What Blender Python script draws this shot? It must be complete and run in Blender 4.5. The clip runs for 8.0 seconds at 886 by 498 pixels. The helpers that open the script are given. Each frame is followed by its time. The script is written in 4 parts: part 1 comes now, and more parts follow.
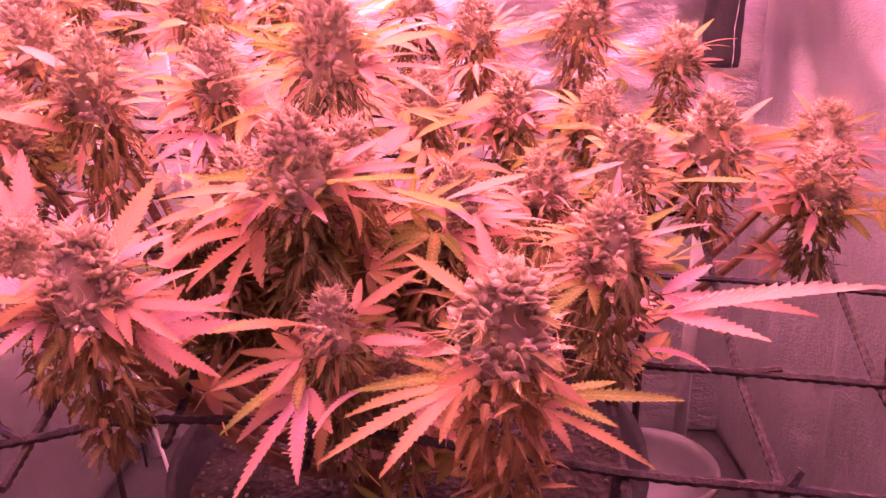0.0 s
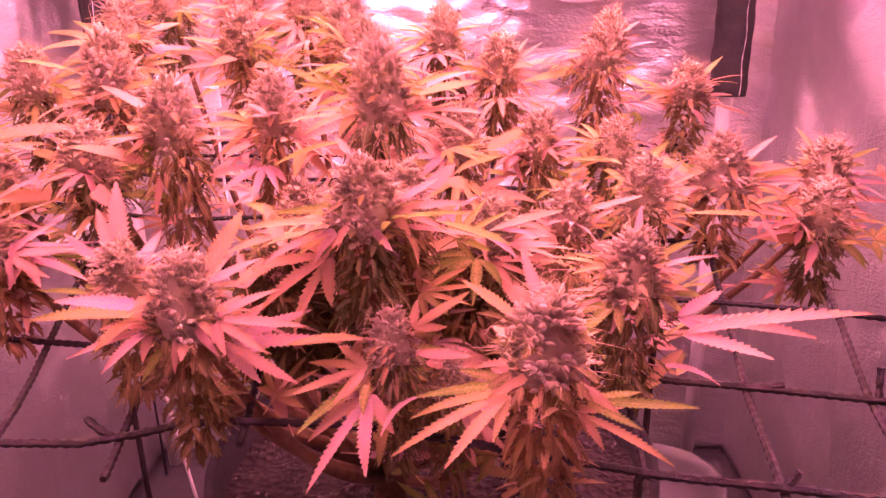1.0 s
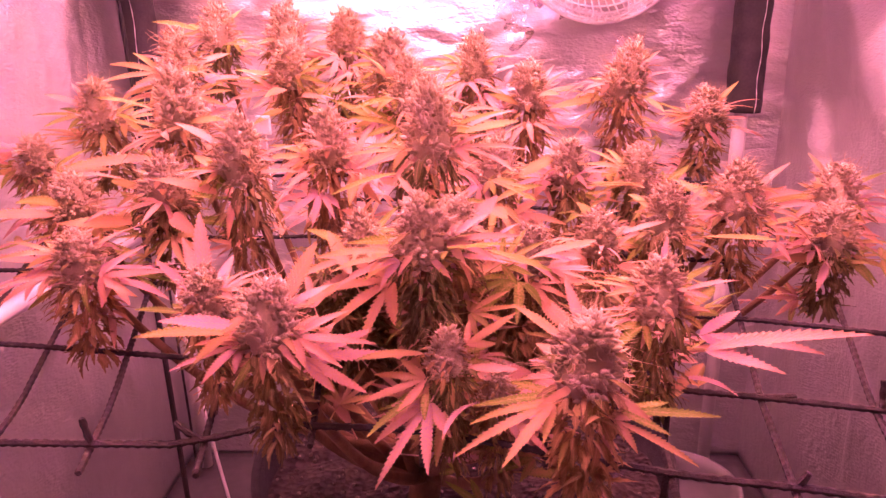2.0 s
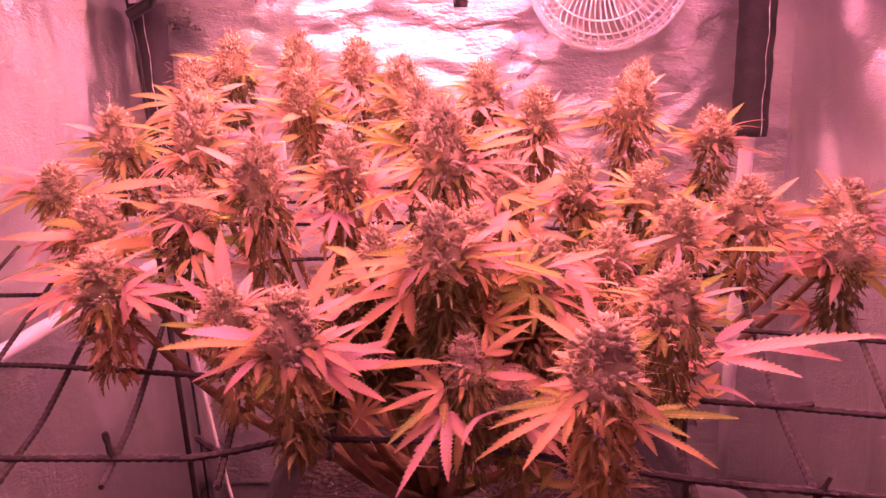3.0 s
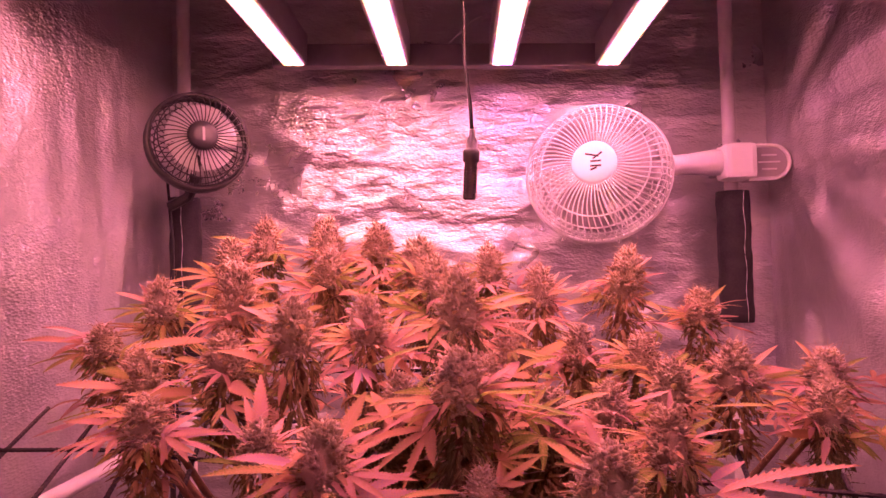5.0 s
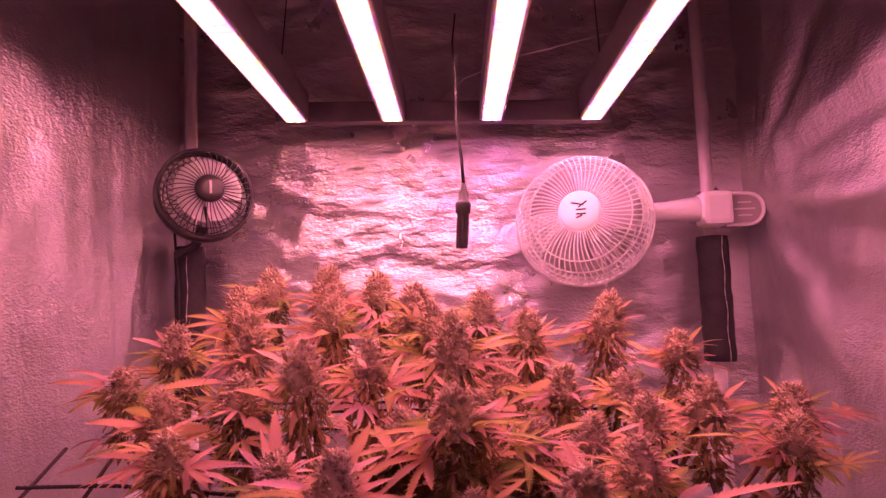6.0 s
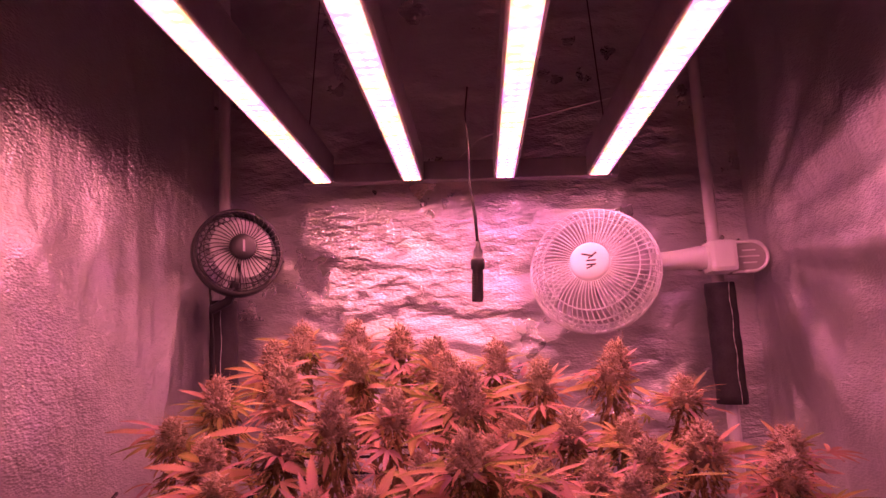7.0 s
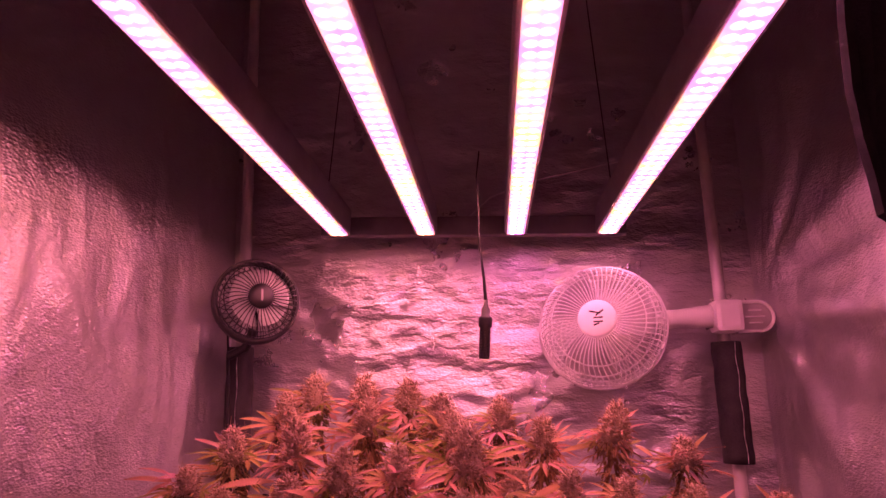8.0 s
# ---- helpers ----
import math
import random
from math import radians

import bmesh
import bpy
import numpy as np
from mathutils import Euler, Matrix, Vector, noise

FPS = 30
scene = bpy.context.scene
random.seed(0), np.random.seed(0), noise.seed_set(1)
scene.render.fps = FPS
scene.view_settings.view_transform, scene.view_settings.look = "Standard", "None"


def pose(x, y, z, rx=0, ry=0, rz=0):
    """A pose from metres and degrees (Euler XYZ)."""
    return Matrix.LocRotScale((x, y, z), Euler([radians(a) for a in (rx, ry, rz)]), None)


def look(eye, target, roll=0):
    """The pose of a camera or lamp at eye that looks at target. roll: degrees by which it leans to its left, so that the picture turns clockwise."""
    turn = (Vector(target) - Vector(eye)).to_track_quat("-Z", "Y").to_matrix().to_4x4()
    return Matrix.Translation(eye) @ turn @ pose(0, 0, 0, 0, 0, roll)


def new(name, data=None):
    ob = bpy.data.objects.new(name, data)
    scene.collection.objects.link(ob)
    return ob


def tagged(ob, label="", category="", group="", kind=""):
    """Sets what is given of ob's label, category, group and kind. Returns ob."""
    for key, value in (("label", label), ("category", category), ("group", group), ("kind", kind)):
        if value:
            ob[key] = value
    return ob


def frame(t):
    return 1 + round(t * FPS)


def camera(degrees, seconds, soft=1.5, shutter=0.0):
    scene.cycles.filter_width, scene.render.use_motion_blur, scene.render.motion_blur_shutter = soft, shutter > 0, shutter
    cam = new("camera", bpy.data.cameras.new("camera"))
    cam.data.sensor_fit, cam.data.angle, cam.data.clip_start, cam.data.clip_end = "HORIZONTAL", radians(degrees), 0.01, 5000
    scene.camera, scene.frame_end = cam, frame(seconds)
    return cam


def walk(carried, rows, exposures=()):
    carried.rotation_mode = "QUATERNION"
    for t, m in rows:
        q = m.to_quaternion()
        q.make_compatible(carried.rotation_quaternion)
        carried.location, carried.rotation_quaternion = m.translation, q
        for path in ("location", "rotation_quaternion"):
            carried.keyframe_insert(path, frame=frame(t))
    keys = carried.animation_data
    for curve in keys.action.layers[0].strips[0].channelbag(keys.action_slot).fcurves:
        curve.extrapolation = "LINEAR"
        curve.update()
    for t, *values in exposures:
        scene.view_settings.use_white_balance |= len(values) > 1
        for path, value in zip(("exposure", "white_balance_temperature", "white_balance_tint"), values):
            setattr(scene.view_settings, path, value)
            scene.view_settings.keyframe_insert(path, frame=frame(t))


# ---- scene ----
cam = camera(66.3, 8.0)
PATH = [
    (0, (0.007, 0.006, 0.603), (-0.032, 1.891, -0.066), -1.7),
    (0.5, (-0.004, -0.01, 0.609), (-0.048, 1.886, -0.027), -1.1),
    (1, (-0.006, -0.022, 0.617), (-0.06, 1.877, -0.009), -1.1),
    (1.5, (-0.011, -0.032, 0.623), (-0.082, 1.867, -0.002), -1.6),
    (2, (-0.019, -0.05, 0.635), (-0.111, 1.852, 0.023), -1.4),
    (2.2, (-0.021, -0.055, 0.64), (-0.124, 1.845, 0.027), -1.5),
    (3.3, (-0.022, -0.059, 0.624), (-0.136, 1.89, 0.188), -2.4),
    (3.5, (-0.022, -0.061, 0.623), (-0.146, 1.9, 0.251), -1.8),
    (4, (-0.025, -0.071, 0.615), (-0.191, 1.913, 0.415), -1.1),
    (4.5, (-0.028, -0.084, 0.607), (-0.132, 1.912, 0.529), -1.7),
    (4.7, (-0.029, -0.092, 0.613), (-0.131, 1.905, 0.594), -1.5),
    (6, (-0.027, -0.148, 0.614), (-0.104, 1.843, 0.795), -2.1),
    (6.5, (-0.023, -0.175, 0.619), (-0.124, 1.808, 0.86), -2.6),
    (7, (-0.019, -0.203, 0.62), (-0.153, 1.768, 0.929), -2.9),
    (7.5, (-0.015, -0.22, 0.626), (-0.172, 1.739, 0.995), -2.5),
    (8, (-0.008, -0.236, 0.633), (-0.186, 1.71, 1.062), -1.4),
]
walk(cam, [(t, look(eye, target, roll)) for t, eye, target, roll in PATH],
     [(0, 3.03, 5850, 21), (2, 2.9, 6050, 20), (3.5, 2.57, 6450, 18), (4.5, 2.15, 6600, 19), (6, 1.68, 6350, 28), (6.5, 1.53, 6450, 32), (7, 1.38, 6650, 36), (8, 1.06, 7000, 52)])

# ---- light ----
LAMP = dict(x=-0.049, y0=0.0, y1=0.774, z=0.8766)
LIGHT = (1.0, 0.36, 0.56)
GLOW = 15.0
world = bpy.data.worlds.new("world")
scene.world = world
world.use_nodes = True
world.node_tree.nodes["Background"].inputs[0].default_value = (0.10, 0.05, 0.07, 1)
world.node_tree.nodes["Background"].inputs[1].default_value = 0.15


# ---- materials ----
class Mat:
    """A small builder for node materials."""

    def __init__(self, name):
        self.m = bpy.data.materials.new(name)
        self.m.use_nodes = True
        self.nt = self.m.node_tree
        self.b = self.nt.nodes["Principled BSDF"]
        self.out = self.nt.nodes["Material Output"]
        self.tc = self.nt.nodes.new("ShaderNodeTexCoord")

    def n(self, kind, **kw):
        nd = self.nt.nodes.new(kind)
        for k, v in kw.items():
            nd.inputs[k.replace("_", " ")].default_value = v
        return nd

    def link(self, a, b):
        self.nt.links.new(a, b)

    def noise(self, scale, detail=4.0, rough=0.55, coord="Object", stretch=None, dist=0.0):
        nd = self.n("ShaderNodeTexNoise", Scale=scale, Detail=detail, Roughness=rough, Distortion=dist)
        src = self.tc.outputs[coord]
        if stretch:
            mp = self.n("ShaderNodeMapping")
            mp.inputs["Scale"].default_value = stretch
            self.link(src, mp.inputs["Vector"])
            src = mp.outputs["Vector"]
        self.link(src, nd.inputs["Vector"])
        return nd.outputs["Fac"]

    def ramp(self, fac, stops, interp="LINEAR"):
        nd = self.nt.nodes.new("ShaderNodeValToRGB")
        cr = nd.color_ramp
        cr.interpolation = interp
        while len(cr.elements) < len(stops):
            cr.elements.new(0.5)
        for e, (p, c) in zip(cr.elements, stops):
            e.position = p
            e.color = (*c, 1) if len(c) == 3 else c
        self.link(fac, nd.inputs["Fac"])
        return nd.outputs["Color"]

    def mix(self, fac, a, b, mode="MIX"):
        nd = self.nt.nodes.new("ShaderNodeMix")
        nd.data_type, nd.blend_type = "RGBA", mode
        for sock, v in ((nd.inputs["Factor"], fac), (nd.inputs["A"], a), (nd.inputs["B"], b)):
            if hasattr(v, "is_linked"):
                self.link(v, sock)
            elif isinstance(v, (int, float)):
                sock.default_value = v
            else:
                sock.default_value = (*v, 1)
        return nd.outputs["Result"]

    def math(self, op, a, b=None, c=None):
        nd = self.nt.nodes.new("ShaderNodeMath")
        nd.operation = op
        for i, v in enumerate((a, b, c)):
            if v is None:
                continue
            if hasattr(v, "is_linked"):
                self.link(v, nd.inputs[i])
            else:
                nd.inputs[i].default_value = v
        return nd.outputs[0]

    def bump(self, height, strength=0.3, distance=0.002, prev=None):
        nd = self.n("ShaderNodeBump", Strength=strength, Distance=distance)
        self.link(height, nd.inputs["Height"])
        if prev is not None:
            self.link(prev, nd.inputs["Normal"])
        return nd.outputs["Normal"]

    def done(self, color=None, rough=0.5, metal=0.0, normal=None, **kw):
        b = self.b
        if color is not None:
            if hasattr(color, "is_linked"):
                self.link(color, b.inputs["Base Color"])
            else:
                b.inputs["Base Color"].default_value = (*color, 1)
        if hasattr(rough, "is_linked"):
            self.link(rough, b.inputs["Roughness"])
        else:
            b.inputs["Roughness"].default_value = rough
        b.inputs["Metallic"].default_value = metal
        if normal is not None:
            self.link(normal, b.inputs["Normal"])
        for k, v in kw.items():
            b.inputs[k.replace("_", " ")].default_value = v
        return self.m


def simple(name, c1, c2, rough=0.5, metal=0.0, scale=30, bump=0.15, dist=0.001):
    k = Mat(name)
    f = k.noise(scale)
    g = k.noise(scale * 9, 3)
    col = k.ramp(f, [(0.3, c1), (0.7, c2)])
    r = k.ramp(g, [(0.2, (rough * 0.8,) * 3), (0.8, (min(1, rough * 1.2),) * 3)])
    return k.done(col, r, metal, k.bump(g, bump, dist))


def foil_material(name, crease, lie, r0, r1, c0, metal):
    """Embossed reflective tent lining: a pebbled skin, pressed creases that lie one way, dull patches."""
    k = Mat(name)
    mp = k.n("ShaderNodeMapping")
    mp.inputs["Scale"].default_value = (1.0, 1.0, 2.1)
    k.link(k.tc.outputs["Object"], mp.inputs["Vector"])
    vor = k.n("ShaderNodeTexVoronoi", Scale=210)
    k.link(mp.outputs["Vector"], vor.inputs["Vector"])
    soft = k.noise(10, 3, 0.5, stretch=lie)
    ridge = k.math("ABSOLUTE", k.math("SUBTRACT", k.noise(17, 3, 0.55, stretch=lie), 0.5))
    fine = k.math("ABSOLUTE", k.math("SUBTRACT", k.noise(48, 2, 0.5, stretch=lie), 0.5))
    n1 = k.bump(soft, crease, 0.012)
    n1 = k.bump(ridge, crease, 0.012, n1)
    n1 = k.bump(fine, crease, 0.0035, n1)
    n2 = k.bump(vor.outputs["Distance"], 0.60, 0.0011, n1)
    stain = k.noise(6, 6, 0.65)
    col = k.ramp(stain, [(0.25, (c0, c0 * 0.98, c0 * 0.98)), (0.75, (c0 + 0.14, c0 + 0.13, c0 + 0.125))])
    rgh = k.ramp(k.noise(11, 5, 0.6), [(0.3, (r0,) * 3), (0.7, (r1,) * 3)])
    return k.done(col, rgh, metal, n2)


M_FOIL = foil_material("foil_lining", 0.62, (0.75, 1.0, 1.7), 0.25, 0.38, 0.58, 0.84)
M_FOIL_SIDE = foil_material("foil_lining_side", 0.46, (1.0, 1.1, 0.9), 0.29, 0.41, 0.55, 0.86)
M_FOIL_ROOF = foil_material("foil_lining_roof", 0.15, (1.0, 1.0, 1.0), 0.50, 0.60, 0.74, 0.10)
M_CANVAS = simple("black_canvas", (0.012, 0.011, 0.012), (0.025, 0.022, 0.024), 0.75, 0, 60, 0.4)
M_POLE = simple("white_pole_paint", (0.55, 0.53, 0.52), (0.70, 0.68, 0.67), 0.4, 0.0, 20)
M_SLEEVE = simple("black_sleeve", (0.02, 0.018, 0.019), (0.038, 0.034, 0.035), 0.7, 0, 40, 0.5)
M_ALU = simple("anodised_aluminium", (0.40, 0.39, 0.40), (0.5, 0.49, 0.5), 0.45, 0.8, 25, 0.1)
M_BEAM = simple("grey_beam_paint", (0.20, 0.19, 0.20), (0.27, 0.26, 0.27), 0.5, 0.2, 25)
M_WHITE = simple("white_fan_plastic", (0.78, 0.77, 0.76), (0.84, 0.83, 0.82), 0.38, 0, 12, 0.05)
M_CLIP = simple("greyed_clip_plastic", (0.34, 0.32, 0.31), (0.42, 0.40, 0.39), 0.4, 0, 14, 0.05)
M_BLADE = simple("milky_blade_plastic", (0.42, 0.40, 0.40), (0.50, 0.48, 0.47), 0.45, 0, 14, 0.05)
M_BLACKP = simple("black_plastic", (0.025, 0.024, 0.025), (0.04, 0.038, 0.039), 0.35, 0, 30, 0.1)
M_RUST = simple("dark_ribbed_steel", (0.010, 0.008, 0.008), (0.030, 0.018, 0.016), 0.75, 0.0, 120, 0.6)
M_BARK = simple("orange_brown_bark", (0.14, 0.075, 0.035), (0.26, 0.15, 0.07), 0.75, 0, 70, 0.7, 0.002)
M_POT = simple("black_pot_fabric", (0.012, 0.011, 0.011), (0.03, 0.027, 0.026), 0.9, 0, 150, 0.8, 0.002)
M_TRAYFLOOR = simple("tent_floor_tray", (0.035, 0.033, 0.035), (0.065, 0.062, 0.064), 0.6, 0.0, 9, 0.3)
M_ROOM = simple("room_bounce_plaster", (0.70, 0.69, 0.67), (0.78, 0.77, 0.75), 0.9, 0, 6)
M_TAG = simple("white_tag_plastic", (0.8, 0.8, 0.8), (0.86, 0.86, 0.86), 0.4, 0, 20, 0.05)
M_INK = simple("dark_print", (0.015, 0.015, 0.02), (0.02, 0.02, 0.025), 0.5, 0, 20, 0.02)
M_GREYP = simple("grey_print", (0.25, 0.25, 0.26), (0.3, 0.3, 0.31), 0.5, 0, 20, 0.02)
M_BOWL = simple("dull_grey_plastic", (0.13, 0.13, 0.13), (0.18, 0.18, 0.18), 0.5, 0, 20, 0.05)
M_CORD = simple("black_rubber_cord", (0.012, 0.012, 0.012), (0.02, 0.02, 0.02), 0.55, 0, 40, 0.1)
M_CABLE = simple("white_cable", (0.7, 0.69, 0.68), (0.78, 0.77, 0.76), 0.45, 0, 40, 0.05)


def soil_material():
    k = Mat("potting_soil")
    vor = k.n("ShaderNodeTexVoronoi", Scale=170)
    k.link(k.tc.outputs["Object"], vor.inputs["Vector"])
    f = k.noise(60, 6, 0.7)
    col = k.ramp(f, [(0.3, (0.015, 0.010, 0.008)), (0.7, (0.06, 0.04, 0.03))])
    return k.done(col, 0.95, 0, k.bump(vor.outputs["Distance"], 1.0, 0.004))


M_SOIL = soil_material()
M_PERLITE = simple("perlite_grain", (0.12, 0.09, 0.075), (0.26, 0.22, 0.19), 0.9, 0, 200, 0.5)


def leaf_material(name, stops, trans=0.50):
    """Leaf with pale veins, each leaf a colour of its own, darker or greener towards the base."""
    k = Mat(name)
    info = k.nt.nodes.new("ShaderNodeObjectInfo")
    geo = k.nt.nodes.new("ShaderNodeNewGeometry")
    al, sd = k.nt.nodes.new("ShaderNodeAttribute"), k.nt.nodes.new("ShaderNodeAttribute")
    al.attribute_name, sd.attribute_name = "along", "side"
    along, side = al.outputs["Fac"], sd.outputs["Fac"]
    blot = k.noise(45, 5, 0.6)
    pick = k.math("ADD", info.outputs["Random"], k.math("MULTIPLY", k.math("SUBTRACT", blot, 0.5), 0.9))
    pick = k.math("ADD", pick, k.math("MULTIPLY", k.math("SUBTRACT", geo.outputs["Random Per Island"], 0.5), 0.34))
    pick = k.math("ADD", pick, k.math("MULTIPLY", k.math("SUBTRACT", 0.38, along), 0.22))
    pick = k.math("SUBTRACT", pick, k.math("MULTIPLY", k.math("POWER", side, 2.0), 0.14))
    col = k.ramp(pick, stops)
    ph = k.math("SUBTRACT", k.math("MULTIPLY", along, 13.0), k.math("MULTIPLY", side, 2.2))
    vein = k.math("POWER", k.math("ABSOLUTE", k.math("SUBTRACT", k.math("FRACT", ph), 0.5)), 3.0)
    mid = k.math("SUBTRACT", 1.0, k.math("SMOOTH_MIN", 1.0, k.math("MULTIPLY", side, 9.0), 0.1))
    vm = k.math("MULTIPLY", k.math("ADD", k.math("MULTIPLY", vein, 3.2), mid), 0.55)
    vm = k.math("MINIMUM", k.math("MAXIMUM", vm, 0.0), 0.45)
    col = k.mix(vm, col, (0.72, 0.47, 0.26))
    h = k.math("ADD", k.math("MULTIPLY", vein, -6.0), k.math("MULTIPLY", k.noise(260, 3), 0.5))
    nrm = k.bump(h, 0.35, 0.0006)
    k.done(col, 0.55, 0, nrm, Specular_IOR_Level=0.25)
    tr = k.n("ShaderNodeBsdfTranslucent")
    k.link(col, tr.inputs["Color"])
    mx = k.nt.nodes.new("ShaderNodeMixShader")
    mx.inputs["Fac"].default_value = trans
    k.link(k.b.outputs[0], mx.inputs[1])
    k.link(tr.outputs[0], mx.inputs[2])
    k.link(mx.outputs[0], k.out.inputs["Surface"])
    return k.m


M_LEAF = leaf_material("fading_leaf", [(0.0, (0.26, 0.32, 0.06)), (0.14, (0.52, 0.42, 0.14)), (0.34, (0.62, 0.40, 0.20)),
                                       (0.58, (0.65, 0.37, 0.26)), (0.84, (0.69, 0.41, 0.36)), (1.0, (0.57, 0.33, 0.42))])
M_SUGAR = leaf_material("sugar_leaf", [(0.0, (0.22, 0.18, 0.06)), (0.5, (0.44, 0.27, 0.13)), (1.0, (0.58, 0.34, 0.22))])
# darker copy of the leaf: shade under the buds is put into its colour
M_LOWER = leaf_material("shade_toned_lower_leaf", [(0.0, (0.11, 0.11, 0.035)), (0.5, (0.20, 0.15, 0.055)), (1.0, (0.32, 0.19, 0.08))], 0.28)


def bud_material():
    k = Mat("frosted_flower")
    geo = k.nt.nodes.new("ShaderNodeNewGeometry")
    pick = k.math("ADD", k.math("MULTIPLY", geo.outputs["Random Per Island"], 0.6), k.math("MULTIPLY", k.noise(300, 4), 0.4))
    col = k.ramp(pick, [(0.15, (0.44, 0.33, 0.18)), (0.5, (0.62, 0.48, 0.32)), (0.85, (0.78, 0.64, 0.49))])
    frost = k.noise(2600, 2, 0.7)
    col = k.mix(k.ramp(frost, [(0.54, (0, 0, 0)), (0.64, (0.6, 0.6, 0.6))]), col, (0.93, 0.83, 0.75))
    k.done(col, 0.6, 0, k.bump(frost, 0.7, 0.0008))
    tr = k.n("ShaderNodeBsdfTranslucent")
    k.link(col, tr.inputs["Color"])
    mx = k.nt.nodes.new("ShaderNodeMixShader")
    mx.inputs["Fac"].default_value = 0.35
    k.link(k.b.outputs[0], mx.inputs[1])
    k.link(tr.outputs[0], mx.inputs[2])
    k.link(mx.outputs[0], k.out.inputs["Surface"])
    return k.m


M_BUD = bud_material()
M_HAIR = simple("pistil_hair", (0.72, 0.42, 0.18), (0.88, 0.70, 0.50), 0.6, 0, 150, 0.1)


def led_material():
    """Diode strip under a clear cover: bright white with warm and violet diodes."""
    k = Mat("led_strip")
    sep = k.nt.nodes.new("ShaderNodeSeparateXYZ")
    k.link(k.tc.outputs["Generated"], sep.inputs[0])
    gx = k.math("MULTIPLY", k.math("SUBTRACT", sep.outputs[0], 0.5), 0.0255)
    gy = k.math("MULTIPLY", sep.outputs[1], 0.768)
    v = k.math("SUBTRACT", k.math("ABSOLUTE", gx), 0.0052)
    u = k.math("MULTIPLY", k.math("SUBTRACT", k.math("FRACT", k.math("DIVIDE", gy, 0.016)), 0.5), 0.016)
    d2 = k.math("DIVIDE", k.math("ADD", k.math("MULTIPLY", u, u), k.math("MULTIPLY", v, v)), 0.0026 ** 2)
    dot = k.math("EXPONENT", k.math("MULTIPLY", d2, -1.0))
    tint = k.noise(21, 2, 0.5)
    col = k.ramp(tint, [(0.38, (0.82, 0.19, 0.58)), (0.46, (1.0, 0.24, 0.37)), (0.53, (1.0, 0.28, 0.30)), (0.62, (1.0, 0.38, 0.16))])
    st = k.math("MULTIPLY", k.math("ADD", k.math("MULTIPLY", dot, 7.1), 0.10), GLOW)
    em = k.n("ShaderNodeEmission")
    k.link(col, em.inputs["Color"])
    k.link(st, em.inputs["Strength"])
    k.link(em.outputs[0], k.out.inputs["Surface"])
    return k.m


M_LED = led_material()


# ---- building helpers ----
def finish(bm, name, material, smooth=True):
    me = bpy.data.meshes.new(name)
    bmesh.ops.recalc_face_normals(bm, faces=bm.faces)
    bm.to_mesh(me)
    bm.free()
    me.materials.append(material)
    if smooth:
        me.polygons.foreach_set("use_smooth", [True] * len(me.polygons))
    return me


def part(name, bm, material, parent=None, label="", smooth=False, at=None):
    """Links a bmesh, or a mesh that is shared, as one object under a thing or a part."""
    me = bm if isinstance(bm, bpy.types.Mesh) else finish(bm, name, material, smooth)
    ob = new(name, me)
    if parent is not None:
        ob.parent = parent
    if at is not None:
        ob.matrix_basis = at
    if label:
        ob["label"] = label
    return ob


def box(bm, cx, cy, cz, sx, sy, sz, bevel=0.0, m=None):
    g = bmesh.ops.create_cube(bm, size=1.0)
    vs = g["verts"]
    bmesh.ops.scale(bm, vec=(sx, sy, sz), verts=vs)
    if bevel:
        es = list({e for v in vs for e in v.link_edges})
        r = bmesh.ops.bevel(bm, geom=es, offset=bevel, segments=2, affect="EDGES", profile=0.6)
        vs = list({v for f in r["faces"] for v in f.verts} | {v for v in vs if v.is_valid})
    t = Matrix.Translation((cx, cy, cz))
    bmesh.ops.transform(bm, matrix=(m @ t) if m else t, verts=vs)
    return vs


def tube(bm, pts, radii, sides=8, cap=True):
    """A swept tube along points, with a radius at each."""
    pts = [Vector(p) for p in pts]
    if isinstance(radii, (int, float)):
        radii = [radii] * len(pts)
    rings, up = [], None
    for i, p in enumerate(pts):
        d = (pts[min(i + 1, len(pts) - 1)] - pts[max(i - 1, 0)]).normalized()
        if up is None:
            up = d.orthogonal().normalized()
        else:
            up = (up - d * up.dot(d))
            up = up.normalized() if up.length > 1e-6 else d.orthogonal().normalized()
        w = d.cross(up)
        rings.append([bm.verts.new(p + radii[i] * (math.cos(a) * up + math.sin(a) * w))
                      for a in (2 * math.pi * k / sides for k in range(sides))])
    for a, b in zip(rings, rings[1:]):
        for k in range(sides):
            bm.faces.new((a[k], a[(k + 1) % sides], b[(k + 1) % sides], b[k]))
    if cap:
        bm.faces.new(rings[0][::-1])
        bm.faces.new(rings[-1])


def lathe(bm, profile, sides=32, m=None, closed=False):
    """A turned shape: (radius, height) pairs round z."""
    rings = []
    for r, z in profile:
        if r < 1e-6:
            rings.append([bm.verts.new((0, 0, z))])
        else:
            rings.append([bm.verts.new((r * math.cos(a), r * math.sin(a), z)) for a in (2 * math.pi * k / sides for k in range(sides))])
    pairs = list(zip(rings, rings[1:])) + ([(rings[-1], rings[0])] if closed else [])
    for a, b in pairs:
        for k in range(sides):
            va = [a[k % len(a)], a[(k + 1) % len(a)]] if len(a) > 1 else [a[0]]
            vb = [b[(k + 1) % len(b)], b[k % len(b)]] if len(b) > 1 else [b[0]]
            f = va + vb
            if len(f) > 2:
                bm.faces.new(f)
    if m is not None:
        bmesh.ops.transform(bm, matrix=m, verts=[v for ring in rings for v in ring])


